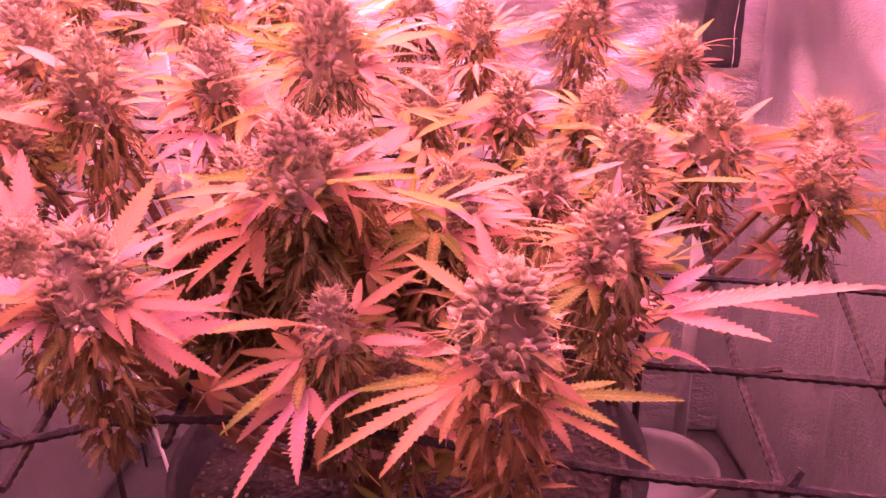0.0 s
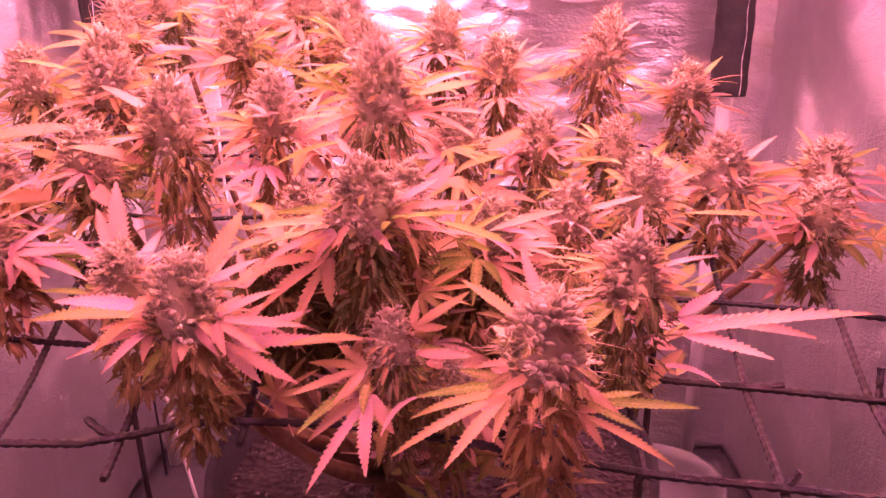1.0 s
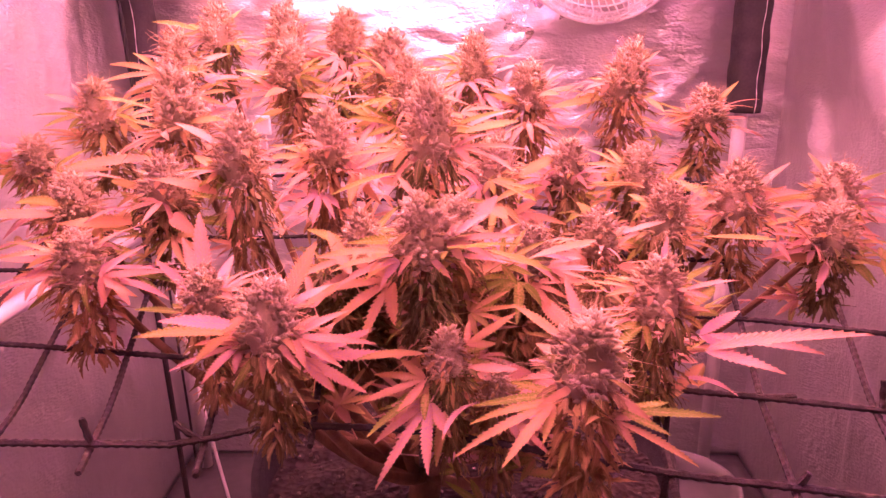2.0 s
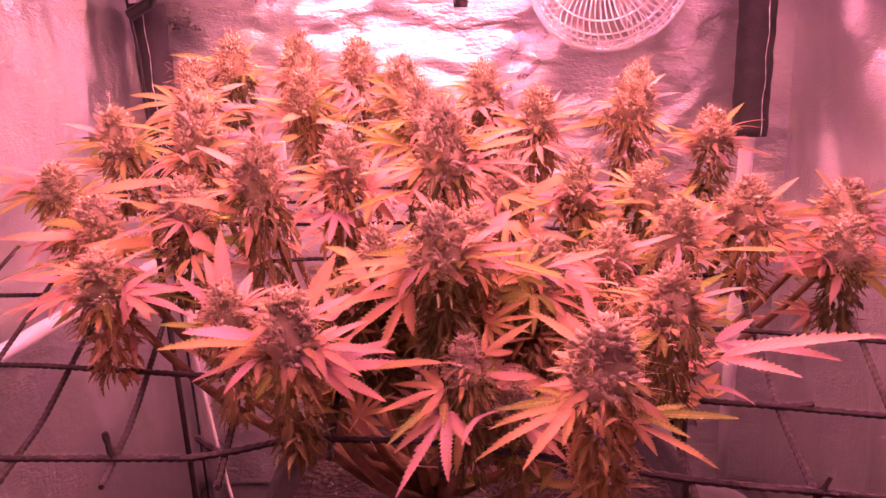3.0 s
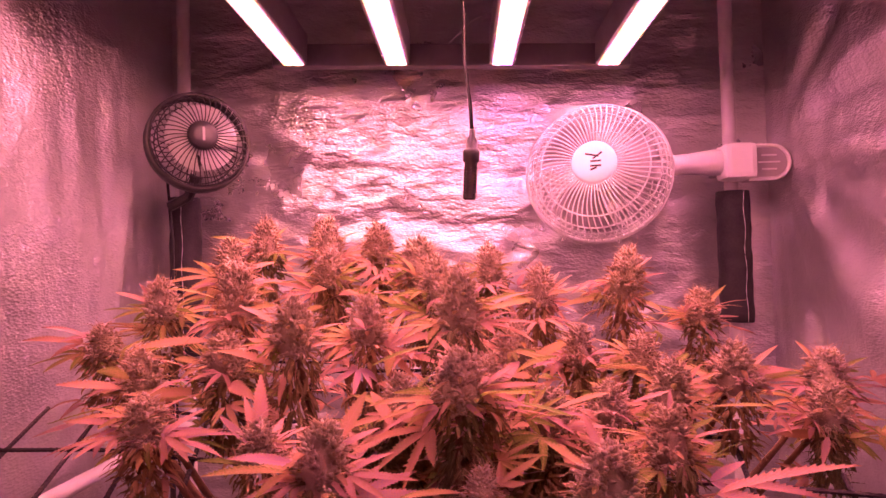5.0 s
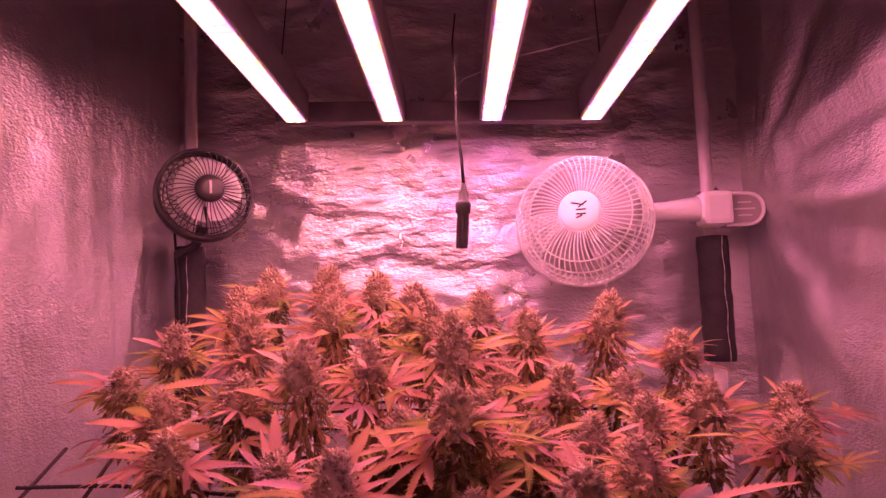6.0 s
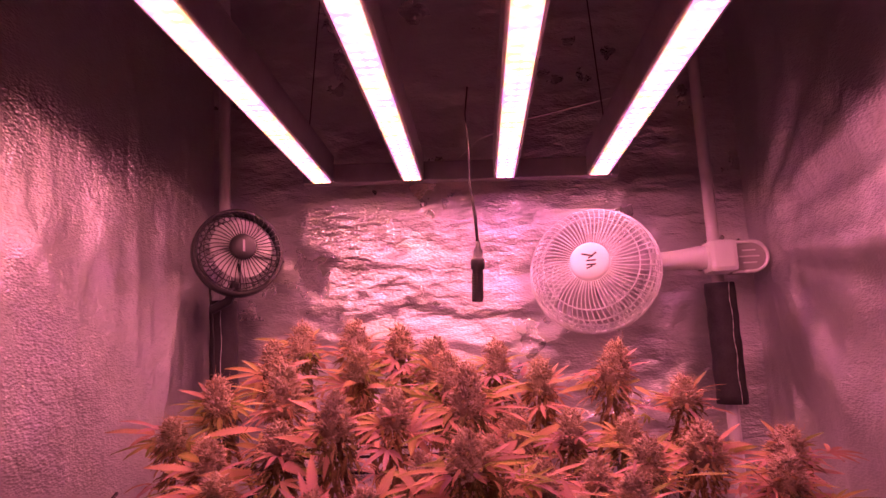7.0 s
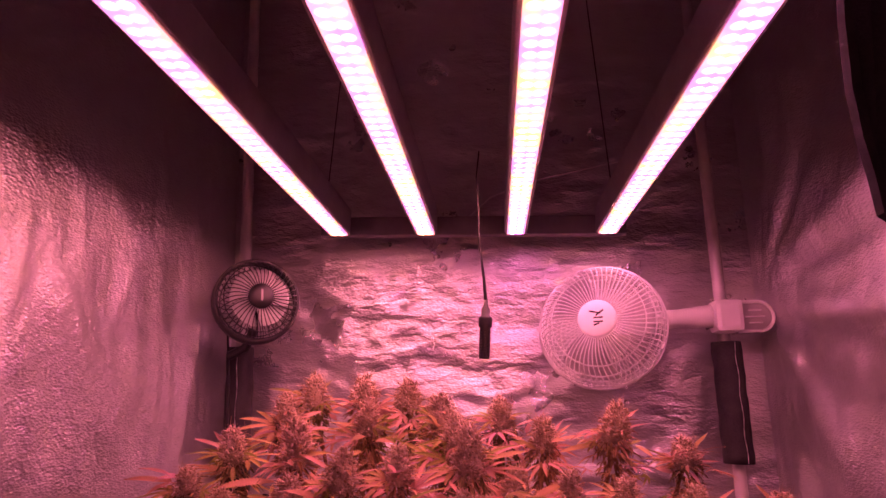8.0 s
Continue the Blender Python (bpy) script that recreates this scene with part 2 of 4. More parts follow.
def bez(p0, p1, p2, n=10):
    p0, p1, p2 = Vector(p0), Vector(p1), Vector(p2)
    return [p0 * (1 - t) ** 2 + p1 * 2 * t * (1 - t) + p2 * t * t for t in (i / n for i in range(n + 1))]


def empty(name, at=None):
    ob = new(name)
    ob.empty_display_size = 0.05
    if at is not None:
        ob.matrix_basis = at
    return ob


# ---- the tent ----
XL, XR, YF, YB, ZT = -0.47, 0.385, -0.02, 0.87, 1.55


def lining(name, corner, du, dv, nu, nv, inward, amp, fold, seed, material, pull=None):
    """A slack sheet of lining between poles: folds and creases pressed into it, with a thickness."""
    bm = bmesh.new()
    corner, du, dv, inward = Vector(corner), Vector(du), Vector(dv), Vector(inward)
    grid = []
    for i in range(nu + 1):
        row = []
        for j in range(nv + 1):
            u, v = i / nu, j / nv
            p = corner + du * u + dv * v
            hold = min(1, 6 * min(u, 1 - u)) * min(1, 8 * min(v, 1 - v))
            q = Vector((u * fold[0], v * fold[1], seed))
            w = noise.noise(q) * 0.6 + 0.5 * (1 - 2 * abs(noise.noise(q * 2.3 + Vector((3, 1, 7)))))
            w += 0.3 * (1 - 2 * abs(noise.noise(q * 5.1 + Vector((1, 9, 2)))))
            if pull:
                w += pull(p)
            row.append(bm.verts.new(p + inward * (amp * hold * w)))
        grid.append(row)
    for i in range(nu):
        for j in range(nv):
            bm.faces.new((grid[i][j], grid[i + 1][j], grid[i + 1][j + 1], grid[i][j + 1]))
    bm.normal_update()
    if sum((f.normal for f in bm.faces), Vector()).dot(inward) < 0:
        bmesh.ops.reverse_faces(bm, faces=bm.faces)
    me = bpy.data.meshes.new(name)
    bm.to_mesh(me)
    bm.free()
    me.materials.append(material)
    me.polygons.foreach_set("use_smooth", [True] * len(me.polygons))
    ob = new(name, me)
    sol = ob.modifiers.new("thickness", "SOLIDIFY")
    sol.thickness, sol.offset = 0.004, -1
    return ob


def clip_pull(p):
    """Folds that fan out from where the clip pinches the right-hand lining."""
    dy, dz = 0.84 - p.y, 0.76 - p.z
    r = math.hypot(dy, dz)
    a = math.atan2(dy, dz) + 0.25 * noise.noise(Vector((p.y * 4, p.z * 4, 2)))
    return min(1.0, r * 4) * (0.68 * math.sin(a * 10) + 0.36 * math.sin(a * 23 + 1)) * math.exp(-r * 1.6)


def corner_pull(p):
    """Upright gathers where the left-hand lining meets the corner pole."""
    k = math.exp(-((p.y - 0.72) / 0.14) ** 2)
    y = p.y + 0.03 * noise.noise(Vector((p.y * 6, p.z * 5, 4)))
    return k * 0.55 * (noise.noise(Vector((y * 34, p.z * 4, 1))) + 0.6 * (1 - 2 * abs(noise.noise(Vector((y * 17, p.z * 3, 8))))))


w = lining("wall_back", (XL - 0.01, YB, 0), (XR - XL + 0.02, 0, 0), (0, 0, ZT), 150, 260, (0, -1, 0), 0.009, (4.5, 14.0), 4.2, M_FOIL)
tagged(w, "crinkled silver reflective foil tent wall behind the fans", "wall", kind="structure")
w = lining("wall_left", (XL, YF, 0), (0, YB - YF + 0.01, 0), (0, 0, ZT), 130, 150, (1, 0, 0), 0.010, (3.2, 3.0), 1.3, M_FOIL_SIDE, corner_pull)
tagged(w, "slack silver reflective tent side wall with soft folds", "wall", kind="structure")
w = lining("wall_right", (XR, YF, 0), (0, YB - YF + 0.01, 0), (0, 0, ZT), 130, 150, (-1, 0, 0), 0.013, (3.0, 1.6), 8.7, M_FOIL_SIDE, clip_pull)
tagged(w, "slack silver reflective tent side wall with vertical folds", "wall", kind="structure")
w = lining("ceiling", (XL, YF, ZT), (XR - XL, 0, 0), (0, YB - YF, 0), 30, 30, (0, 0, -1), 0.01, (4.0, 4.0), 5.5, M_FOIL_ROOF)
tagged(w, "dim foil tent roof above the lamp", "ceiling", kind="structure")
w = lining("floor", (XL, YF, 0), (XR - XL, 0, 0), (0, YB - YF, 0), 40, 40, (0, 0, 1), 0.004, (5.0, 5.0), 2.5, M_TRAYFLOOR)
tagged(w, "dull grey tent floor sheet under the pot", "floor", kind="structure")

# the open door: a strip of wall over and beside the opening
bm = bmesh.new()
box(bm, (XL + XR) / 2, YF - 0.003, 1.43, XR - XL, 0.006, 0.24)
box(bm, (XL + XR) / 2, YF - 0.003, 0.06, XR - XL, 0.006, 0.12)
front = part("wall_front", bm, M_CANVAS)
tagged(front, "black canvas strips round the open tent door", "wall", kind="structure")

# a door flap that hangs down at one side of the opening
bm = bmesh.new()
edge = [(0.150, 0.684), (0.128, 0.683), (0.119, 0.690), (0.1185, 0.702), (0.117, 0.716), (0.1165, 0.735), (0.118, 0.760), (0.125, 0.82), (0.14, 0.95), (0.16, 1.10), (0.17, 1.31)]
edge += [(0.37, 1.31), (0.372, 1.0), (0.368, 0.80), (0.33, 0.69), (0.24, 0.682)]
ff = [bm.verts.new((x, -0.002 + 0.004 * math.sin(9 * z), z)) for x, z in edge]
bb = [bm.verts.new((x, -0.006 + 0.004 * math.sin(9 * z), z)) for x, z in edge]
bm.faces.new(ff)
bm.faces.new(bb[::-1])
for i in range(len(edge)):
    j = (i + 1) % len(edge)
    bm.faces.new((ff[i], bb[i], bb[j], ff[j]))
flap = part("door_flap", bm, M_CANVAS)
bm = bmesh.new()
tube(bm, [(x, -0.004 + 0.004 * math.sin(9 * z), z) for x, z in edge[:11]], 0.003, 6)
part("hem", bm, M_SLEEVE, flap, "stitched black hem")
tagged(flap, "black canvas tent door flap tied up beside the opening", "door flap")

# unseen room added round the tent, its white plaster bouncing fill light in
for nm, c, s in (("wall_room_north", (-0.04, 1.05, 0.88), (1.7, 0.06, 1.78)), ("wall_room_south", (-0.04, -1.03, 0.88), (1.7, 0.06, 1.78)),
                 ("wall_room_west", (-0.86, 0.01, 0.88), (0.06, 2.02, 1.78)), ("wall_room_east", (0.78, 0.01, 0.88), (0.06, 2.02, 1.78)),
                 ("ceiling_room", (-0.04, 0.01, 1.80), (1.7, 2.14, 0.06)), ("floor_room", (-0.04, 0.01, -0.04), (1.7, 2.14, 0.06))):
    bm = bmesh.new()
    box(bm, *c, *s)
    ob = part(nm, bm, M_ROOM)
    tagged(ob, "plain white plaster of the unseen room, added to bounce light into the tent", "ceiling" if "ceil" in nm else "floor" if "floor" in nm else "wall", kind="structure")


def corner_pole(x, y, sleeve):
    th = empty("tent_pole", Matrix.Translation((x, y, 0)))
    bm = bmesh.new()
    tube(bm, [(0, 0, z) for z in (0.005, 0.3, 0.7, 1.1, 1.53)], 0.009, 14)
    part("tube", bm, M_POLE, th, smooth=True)
    if sleeve:
        z0, z1, off = sleeve
        bm = bmesh.new()
        n = 14
        pts = [(off + 0.0004 * math.sin(i * 1.3), -0.004, z0 + (z1 - z0) * i / n) for i in range(n + 1)]
        tube(bm, pts, [0.0215 + 0.0006 * math.sin(i * 2.1) for i in range(n + 1)], 12)
        part("sleeve", bm, M_SLEEVE, th, "black fabric sleeve on the pole", smooth=True)
        bm = bmesh.new()
        tube(bm, [(off + 0.005 + 0.001 * math.sin(i), -0.0280, z0 + (z1 - z0) * i / 20) for i in range(21)], [0.0005 if i % 2 else 0.00015 for i in range(21)], 5)
        part("stitching", bm, M_TAG, th, "white stitching down the sleeve")
    tagged(th, "white tent pole with a black fabric sleeve in the tent corner", "tent pole", "tent corner poles")
    return th


corner_pole(0.318, 0.83, (0.53, 0.705, 0.0))
corner_pole(-0.435, 0.83, (0.50, 0.72, 0.0))
corner_pole(XL + 0.03, 0.03, None)
corner_pole(XR - 0.03, 0.03, None)

# a white bar between the two poles at one side
bm = bmesh.new()
tube(bm, [(-0.44, 0.031, 0.405), (-0.441, 0.4, 0.404), (-0.436, 0.829, 0.402)], 0.008, 12)
side_bar = part("support_bar", bm, M_POLE, smooth=True)
tagged(side_bar, "white painted metal bar running along the tent side", "support bar")

# ---- the lamp ----
lamp = empty("led_grow_lamp", Matrix.Translation((LAMP["x"], (LAMP["y0"] + LAMP["y1"]) / 2, LAMP["z"])) @ pose(0, 0, 0, -0.18, 1.93, 1.14))
LEN = LAMP["y1"] - LAMP["y0"]
for bx in (-0.204, -0.069, 0.068, 0.205):
    bm = bmesh.new()
    box(bm, bx, 0, 0.022, 0.034, LEN, 0.040, 0.002)
    bar = part("light_bar", bm, M_ALU, lamp, "aluminium light bar housing")
    bm = bmesh.new()
    box(bm, bx, 0, 0.0012, 0.0255, LEN - 0.006, 0.0024)
    part("diode_strip", bm, M_LED, bar, "glowing pinkish white diode strip")
for s in (-1, 1):
    bm = bmesh.new()
    box(bm, 0, s * (LEN / 2 + 0.011), 0.016, 0.47, 0.018, 0.03, 0.002)
    part("cross_beam", bm, M_BEAM, lamp, "dull grey metal cross beam")
for sx in (-0.19, 0.19):
    for sy in (-0.25, 0.25):
        bm = bmesh.new()
        tube(bm, bez((sx, sy, 0.04), (sx * 0.8, sy * 0.7, 0.3), (sx * 0.6, sy * 0.5, 0.66), 8), 0.0008, 6)
        part("hanging_rope", bm, M_CORD, lamp, "thin dark hanging rope")
bm = bmesh.new()
tube(bm, [(-0.01, 0.405, 0.028), (0.03, 0.37, 0.055), (0.10, 0.30, 0.060), (0.205, 0.235, 0.062)], 0.0012, 6)
part("string", bm, M_CABLE, lamp, "thin pale string over the bars")
tagged(lamp, "four-bar pink-white led grow lamp hanging over the plant", "grow lamp")


# ---- fans ----
def cage_fan(name, R, depth, hub_r, wires, wire_r, rings, mat, wire_mat, hub_mat, blade_mat, blades, span, reach=0.86, pitch=0.75, lead=0.45):
    """A round cage fan facing -y: dome of wires in front and behind, hub cap, blades, motor."""
    th = empty(name)
    toM = Matrix.Rotation(radians(90), 4, "X")

    def prof(s, back=False):
        # s from hub (0) to rim (1)
        r = hub_r + (R - hub_r) * s
        h = depth * (1 - s ** 3.2) ** 0.6
        return r, (-h * 0.8 if back else h)

    rim = bmesh.new()
    circ = [(R * math.cos(a), R * math.sin(a), 0) for a in (2 * math.pi * i / 64 for i in range(65))]
    tube(rim, circ, wire_r * 3.0, 8, cap=False)
    bmesh.ops.transform(rim, matrix=toM, verts=rim.verts)
    part("rim", rim, mat, th, smooth=True)
    for back in (False, True):
        bm = bmesh.new()
        for k in range(wires):
            a = 2 * math.pi * k / wires
            pts = []
            for i in range(11):
                r, h = prof(i / 10, back)
                aa = a + (0.16 if not back else -0.2) * (i / 10) ** 2
                pts.append((r * math.cos(aa), r * math.sin(aa), h))
            tube(bm, pts, wire_r, 5)
        for s in rings:
            r, h = prof(s, back)
            tube(bm, [(r * math.cos(x), r * math.sin(x), h) for x in (2 * math.pi * i / 48 for i in range(49))], wire_r * 1.2, 5, cap=False)
        bmesh.ops.transform(bm, matrix=toM, verts=bm.verts)
        part("back_grille" if back else "front_grille", bm, wire_mat, th, smooth=True)
    bm = bmesh.new()
    lathe(bm, [(hub_r * 1.02, depth - 0.004), (hub_r * 1.02, depth + 0.001), (hub_r * 0.9, depth + 0.004), (hub_r * 0.5, depth + 0.0055), (0, depth + 0.006)], 40, toM)
    hub = part("hub_cap", bm, hub_mat, th, smooth=True)
    bm = bmesh.new()
    lathe(bm, [(0, depth * 0.5), (hub_r * 0.8, depth * 0.45), (hub_r * 0.8, -depth * 0.4), (0, -depth * 0.45)], 24, toM)
    rotor = part("rotor", bm, blade_mat, th, smooth=True)
    n = blades
    for k in range(n):
        bm = bmesh.new()
        a0 = 2 * math.pi * k / n
        grid = []
        for i in range(9):
            s = i / 8
            r = hub_r * 0.7 + (R * reach - hub_r * 0.7) * s
            row = []
            for j in range(9):
                t = j / 8
                a = a0 + (t - 0.5) * (span - 0.05 * s) + 0.3 * s
                row.append(bm.verts.new((r * math.cos(a), r * math.sin(a), depth * (lead - pitch * t) + 0.003 * math.sin(3 * s))))
            grid.append(row)
        for i in range(8):
            for j in range(8):
                bm.faces.new((grid[i][j], grid[i + 1][j], grid[i + 1][j + 1], grid[i][j + 1]))
        bmesh.ops.solidify(bm, geom=bm.faces[:], thickness=0.0015)
        bmesh.ops.transform(bm, matrix=toM, verts=bm.verts)
        part("blade", bm, blade_mat, rotor, smooth=True)
    bm = bmesh.new()
    lathe(bm, [(0, -depth * 0.6), (hub_r * 1.25, -depth * 0.62), (hub_r * 1.2, -depth * 1.7), (hub_r * 0.9, -depth * 2.2), (0, -depth * 2.3)], 28, toM)
    part("motor_housing", bm, mat, th, smooth=True)
    return th, hub


fan, hub = cage_fan("clip_fan", 0.0905, 0.040, 0.027, 64, 0.0009, (0.62, 0.82, 0.91, 0.97), M_WHITE, M_WHITE, M_WHITE, M_BLADE, 3, 1.15)
fan.matrix_basis = pose(0.129, 0.770, 0.729, -11, 0, -16)
# the neck and the clip on the pole
inv = fan.matrix_basis.inverted()
bm = bmesh.new()
tube(bm, [inv @ Vector(p) for p in ((0.155, 0.80, 0.735), (0.20, 0.80, 0.737), (0.25, 0.80, 0.740), (0.285, 0.80, 0.741), (0.30, 0.80, 0.741))], [0.013, 0.0135, 0.0135, 0.017, 0.017], 16)
part("neck", bm, M_WHITE, fan, smooth=True)
bm = bmesh.new()
box(bm, 0, 0, 0, 0.040, 0.044, 0.046, 0.007, inv @ pose(0.313, 0.796, 0.740))
lathe(bm, [(0, -0.024), (0.012, -0.024), (0.014, -0.020), (0.014, 0.020), (0.012, 0.024), (0, 0.024)], 20, inv @ pose(0.313, 0.796, 0.740))
part("knuckle", bm, M_WHITE, fan, smooth=False)


def jaw(bm, y0, y1, m):
    """A D-shaped plate: straight at the knuckle, round at the far end."""
    out = [(0.0, 0.0235), (0.020, 0.0225)] + [(0.030 + 0.0225 * math.sin(a), 0.0225 * math.cos(a)) for a in (math.pi * k / 12 for k in range(13))] + [(0.020, -0.0225), (0.0, -0.0235)]
    rings = [[bm.verts.new((x, y, z)) for x, z in out] for y in (y0, y1)]
    bm.faces.new(rings[0])
    bm.faces.new(rings[1][::-1])
    for k in range(len(out)):
        q = (k + 1) % len(out)
        bm.faces.new((rings[0][k], rings[1][k], rings[1][q], rings[0][q]))
    bmesh.ops.transform(bm, matrix=m, verts=[v for r_ in rings for v in r_])


at_clip = inv @ pose(0.326, 0.786, 0.738, 0, 0, 0)
bm = bmesh.new()
jaw(bm, 0.003, 0.010, at_clip)
jaw(bm, 0.022, 0.029, at_clip)
clip = part("clip", bm, M_CLIP, fan, "pale plastic spring clip")
bm = bmesh.new()
arc = [(0.0, 0.0215), (0.020, 0.0215)] + [(0.030 + 0.0215 * math.sin(a), 0.0215 * math.cos(a)) for a in (math.pi * k / 12 for k in range(13))] + [(0.020, -0.0215), (0.0, -0.0215)]
tube(bm, [at_clip @ Vector((x, 0.002, z)) for x, z in arc], 0.0026, 8)
part("rim", bm, M_WHITE, clip, smooth=True)
for dz in (-0.009, 0.0, 0.009):
    bm = bmesh.new()
    box(bm, 0.026, 0.0024, dz, 0.028 - abs(dz), 0.002, 0.0022, 0.0008, at_clip)
    part("rib", bm, M_WHITE, clip)
# the mark on the hub: plain strokes in the mark's shape
def stroke(bm, x0, z0, x1, z1, w=0.0022):
    d = Vector((x1 - x0, 0, z1 - z0))
    a = math.degrees(math.atan2(-d.z, d.x))
    box(bm, 0, 0, 0, d.length, 0.0008, w, 0, pose((x0 + x1) / 2, -0.0458, (z0 + z1) / 2, 0, a, 0))
bm = bmesh.new()
for s in ((-0.010, 0.010, 0.006, 0.006), (-0.001, 0.003, 0.010, 0.011), (-0.004, 0.000, 0.009, 0.000), (-0.004, -0.006, 0.009, -0.006), (-0.004, -0.011, 0.004, -0.008)):
    stroke(bm, *s)
part("printed_mark", bm, M_INK, hub)
tagged(fan, "white plastic clip-on cage fan clamped to the tent pole", "fan")

fan2, hub2 = cage_fan("small_fan", 0.060, 0.030, 0.018, 40, 0.0007, (0.80, 0.97), M_BLACKP, M_BLACKP, M_BLACKP, M_WHITE, 5, 1.22, 0.72, 0.25, 0.72)
fan2.matrix_basis = pose(-0.379, 0.742, 0.782, -6, 0, 32)
bm = bmesh.new()
lathe(bm, [(0.0595, -0.012), (0.0595, 0.004), (0.064, 0.004), (0.065, -0.012), (0.060, -0.022)], 40, Matrix.Rotation(radians(90), 4, "X"))
part("shroud", bm, M_BLACKP, fan2, "black plastic outer ring", smooth=True)
bm = bmesh.new()
tube(bm, [(-0.0, 0.02, -0.04), (-0.01, 0.03, -0.066), (-0.03, 0.05, -0.075)], [0.008, 0.007, 0.007], 10)
part("bracket", bm, M_BLACKP, fan2)
bm = bmesh.new()
box(bm, 0.0, -0.0365, 0.0, 0.003, 0.0008, 0.017)
part("printed_mark", bm, M_GREYP, hub2)
tagged(fan2, "small black round fan with pale blades on the corner pole", "fan")

# ---- the hanging sensor ----
sx, sy = -0.032, 0.50
sensor = empty("climate_sensor", Matrix.Translation((sx, sy, 0.70)))
bm = bmesh.new()
lathe(bm, [(0, -0.027), (0.0052, -0.027), (0.0056, -0.026), (0.0056, 0.006), (0.0072, 0.007), (0.0076, 0.016), (0.0066, 0.018), (0.0050, 0.019), (0.0050, 0.026), (0.0028, 0.030), (0.0026, 0.036), (0, 0.036)], 18)
body = part("probe", bm, M_BLACKP, sensor, smooth=True)
body.matrix_basis = pose(0, 0, 0, 0, 4, 0)
bm = bmesh.new()
for i in range(9):
    for a in range(8):
        an = a * math.pi / 4
        box(bm, 0.0056 * math.cos(an), 0.0056 * math.sin(an), -0.023 + i * 0.003, 0.0012, 0.0012, 0.0015)
part("vents", bm, M_CORD, body)
bm = bmesh.new()
tube(bm, [(0.002, 0, 0.035), (0.001, 0, 0.06), (-0.003, 0.0, 0.10), (-0.002, 0.004, 0.14), (-0.004, 0.01, 0.18), (0.0, 0.02, 0.215)], [0.0018, 0.0016, 0.0012, 0.0009, 0.0008, 0.0008], 7)
part("cord", bm, M_CORD, sensor, "thin dark cord", smooth=True)
tagged(sensor, "black probe sensor hanging from a cord under the lamp", "sensor")

# ---- pot and soil ----
PX, PY, PZ, PR = -0.03, 0.43, 0.285, 0.165
pot = empty("plant_pot", Matrix.Translation((PX, PY, 0.004)))
bm = bmesh.new()
lathe(bm, [(0, 0.0), (PR * 0.86, 0.0), (PR * 0.9, 0.01), (PR * 1.0, PZ + 0.012), (PR * 1.025, PZ + 0.016), (PR * 1.02, PZ + 0.022), (PR * 0.98, PZ + 0.02), (PR * 0.965, PZ - 0.02), (0, PZ - 0.03)], 56)
part("body", bm, M_POT, pot, smooth=True)
bm = bmesh.new()
rs = [0.0, 0.25, 0.5, 0.7, 0.85, 0.97]
rows = []
for r in rs:
    rows.append([bm.verts.new((r * PR * math.cos(a), r * PR * math.sin(a), PZ - 0.008 + 0.010 * noise.noise(Vector((r * 5 * math.cos(a), r * 5 * math.sin(a), 0)))))
                 for a in (2 * math.pi * k / 48 for k in range(48))])
for a, b in zip(rows, rows[1:]):
    for k in range(48):
        bm.faces.new((a[k], a[(k + 1) % 48], b[(k + 1) % 48], b[k]))
bmesh.ops.remove_doubles(bm, verts=bm.verts, dist=1e-5)
soil = part("soil", bm, M_SOIL, pot, "dark crumbly potting soil", smooth=True)
bm = bmesh.new()
rnd = random.Random(5)
for i in range(520):
    r, a = PR * 0.95 * math.sqrt(rnd.random()), rnd.random() * 6.283
    s = rnd.uniform(0.0008, 0.0022)
    g = bmesh.ops.create_icosphere(bm, subdivisions=1, radius=s)
    for v in g["verts"]:
        v.co *= rnd.uniform(0.7, 1.25)
    bmesh.ops.translate(bm, vec=(r * math.cos(a), r * math.sin(a), PZ - 0.004 + rnd.uniform(-0.003, 0.003)), verts=g["verts"])
part("perlite", bm, M_PERLITE, soil, "pale perlite grains")["kind"] = "stuff"
tagged(pot, "black fabric pot full of dark soil on the tent floor", "plant pot")

# a bowl in the back corner
bowl = empty("bowl", Matrix.Translation((0.235, 0.68, 0.004)))
bm = bmesh.new()
lathe(bm, [(0, 0), (0.06, 0), (0.064, 0.006), (0.070, 0.075), (0.074, 0.077), (0.074, 0.085), (0.069, 0.085), (0.067, 0.07), (0.062, 0.01), (0, 0.008)], 40)
part("body", bm, M_BOWL, bowl, smooth=True)
tagged(bowl, "grey plastic saucer bowl standing empty on the tent floor", "bowl")

# a dark cord down from the small fan
bm = bmesh.new()
tube(bm, [(-0.436, 0.775, 0.735), (-0.437, 0.79, 0.66), (-0.4365, 0.79, 0.52), (-0.436, 0.80, 0.30), (-0.436, 0.80, 0.006)], 0.0018, 7)
fan_cord = part("cord", bm, M_CORD, smooth=True)
tagged(fan_cord, "thin black fan cord hanging down along the corner pole", "cord")

# a white cable in the back corner
bm = bmesh.new()
tube(bm, bez((-0.395, 0.72, 0.40), (-0.375, 0.70, 0.22), (-0.345, 0.70, 0.006), 16), 0.0022, 8)
cable = part("cable", bm, M_CABLE, smooth=True)
tagged(cable, "thin white cable hanging down in the tent corner", "cable")


# ---- the steel mesh under the flowers ----
CELL = 0.045


def mesh_height(x, y):
    return 0.477 + 0.17 * min(max(0.0, y - 0.22), 0.26)


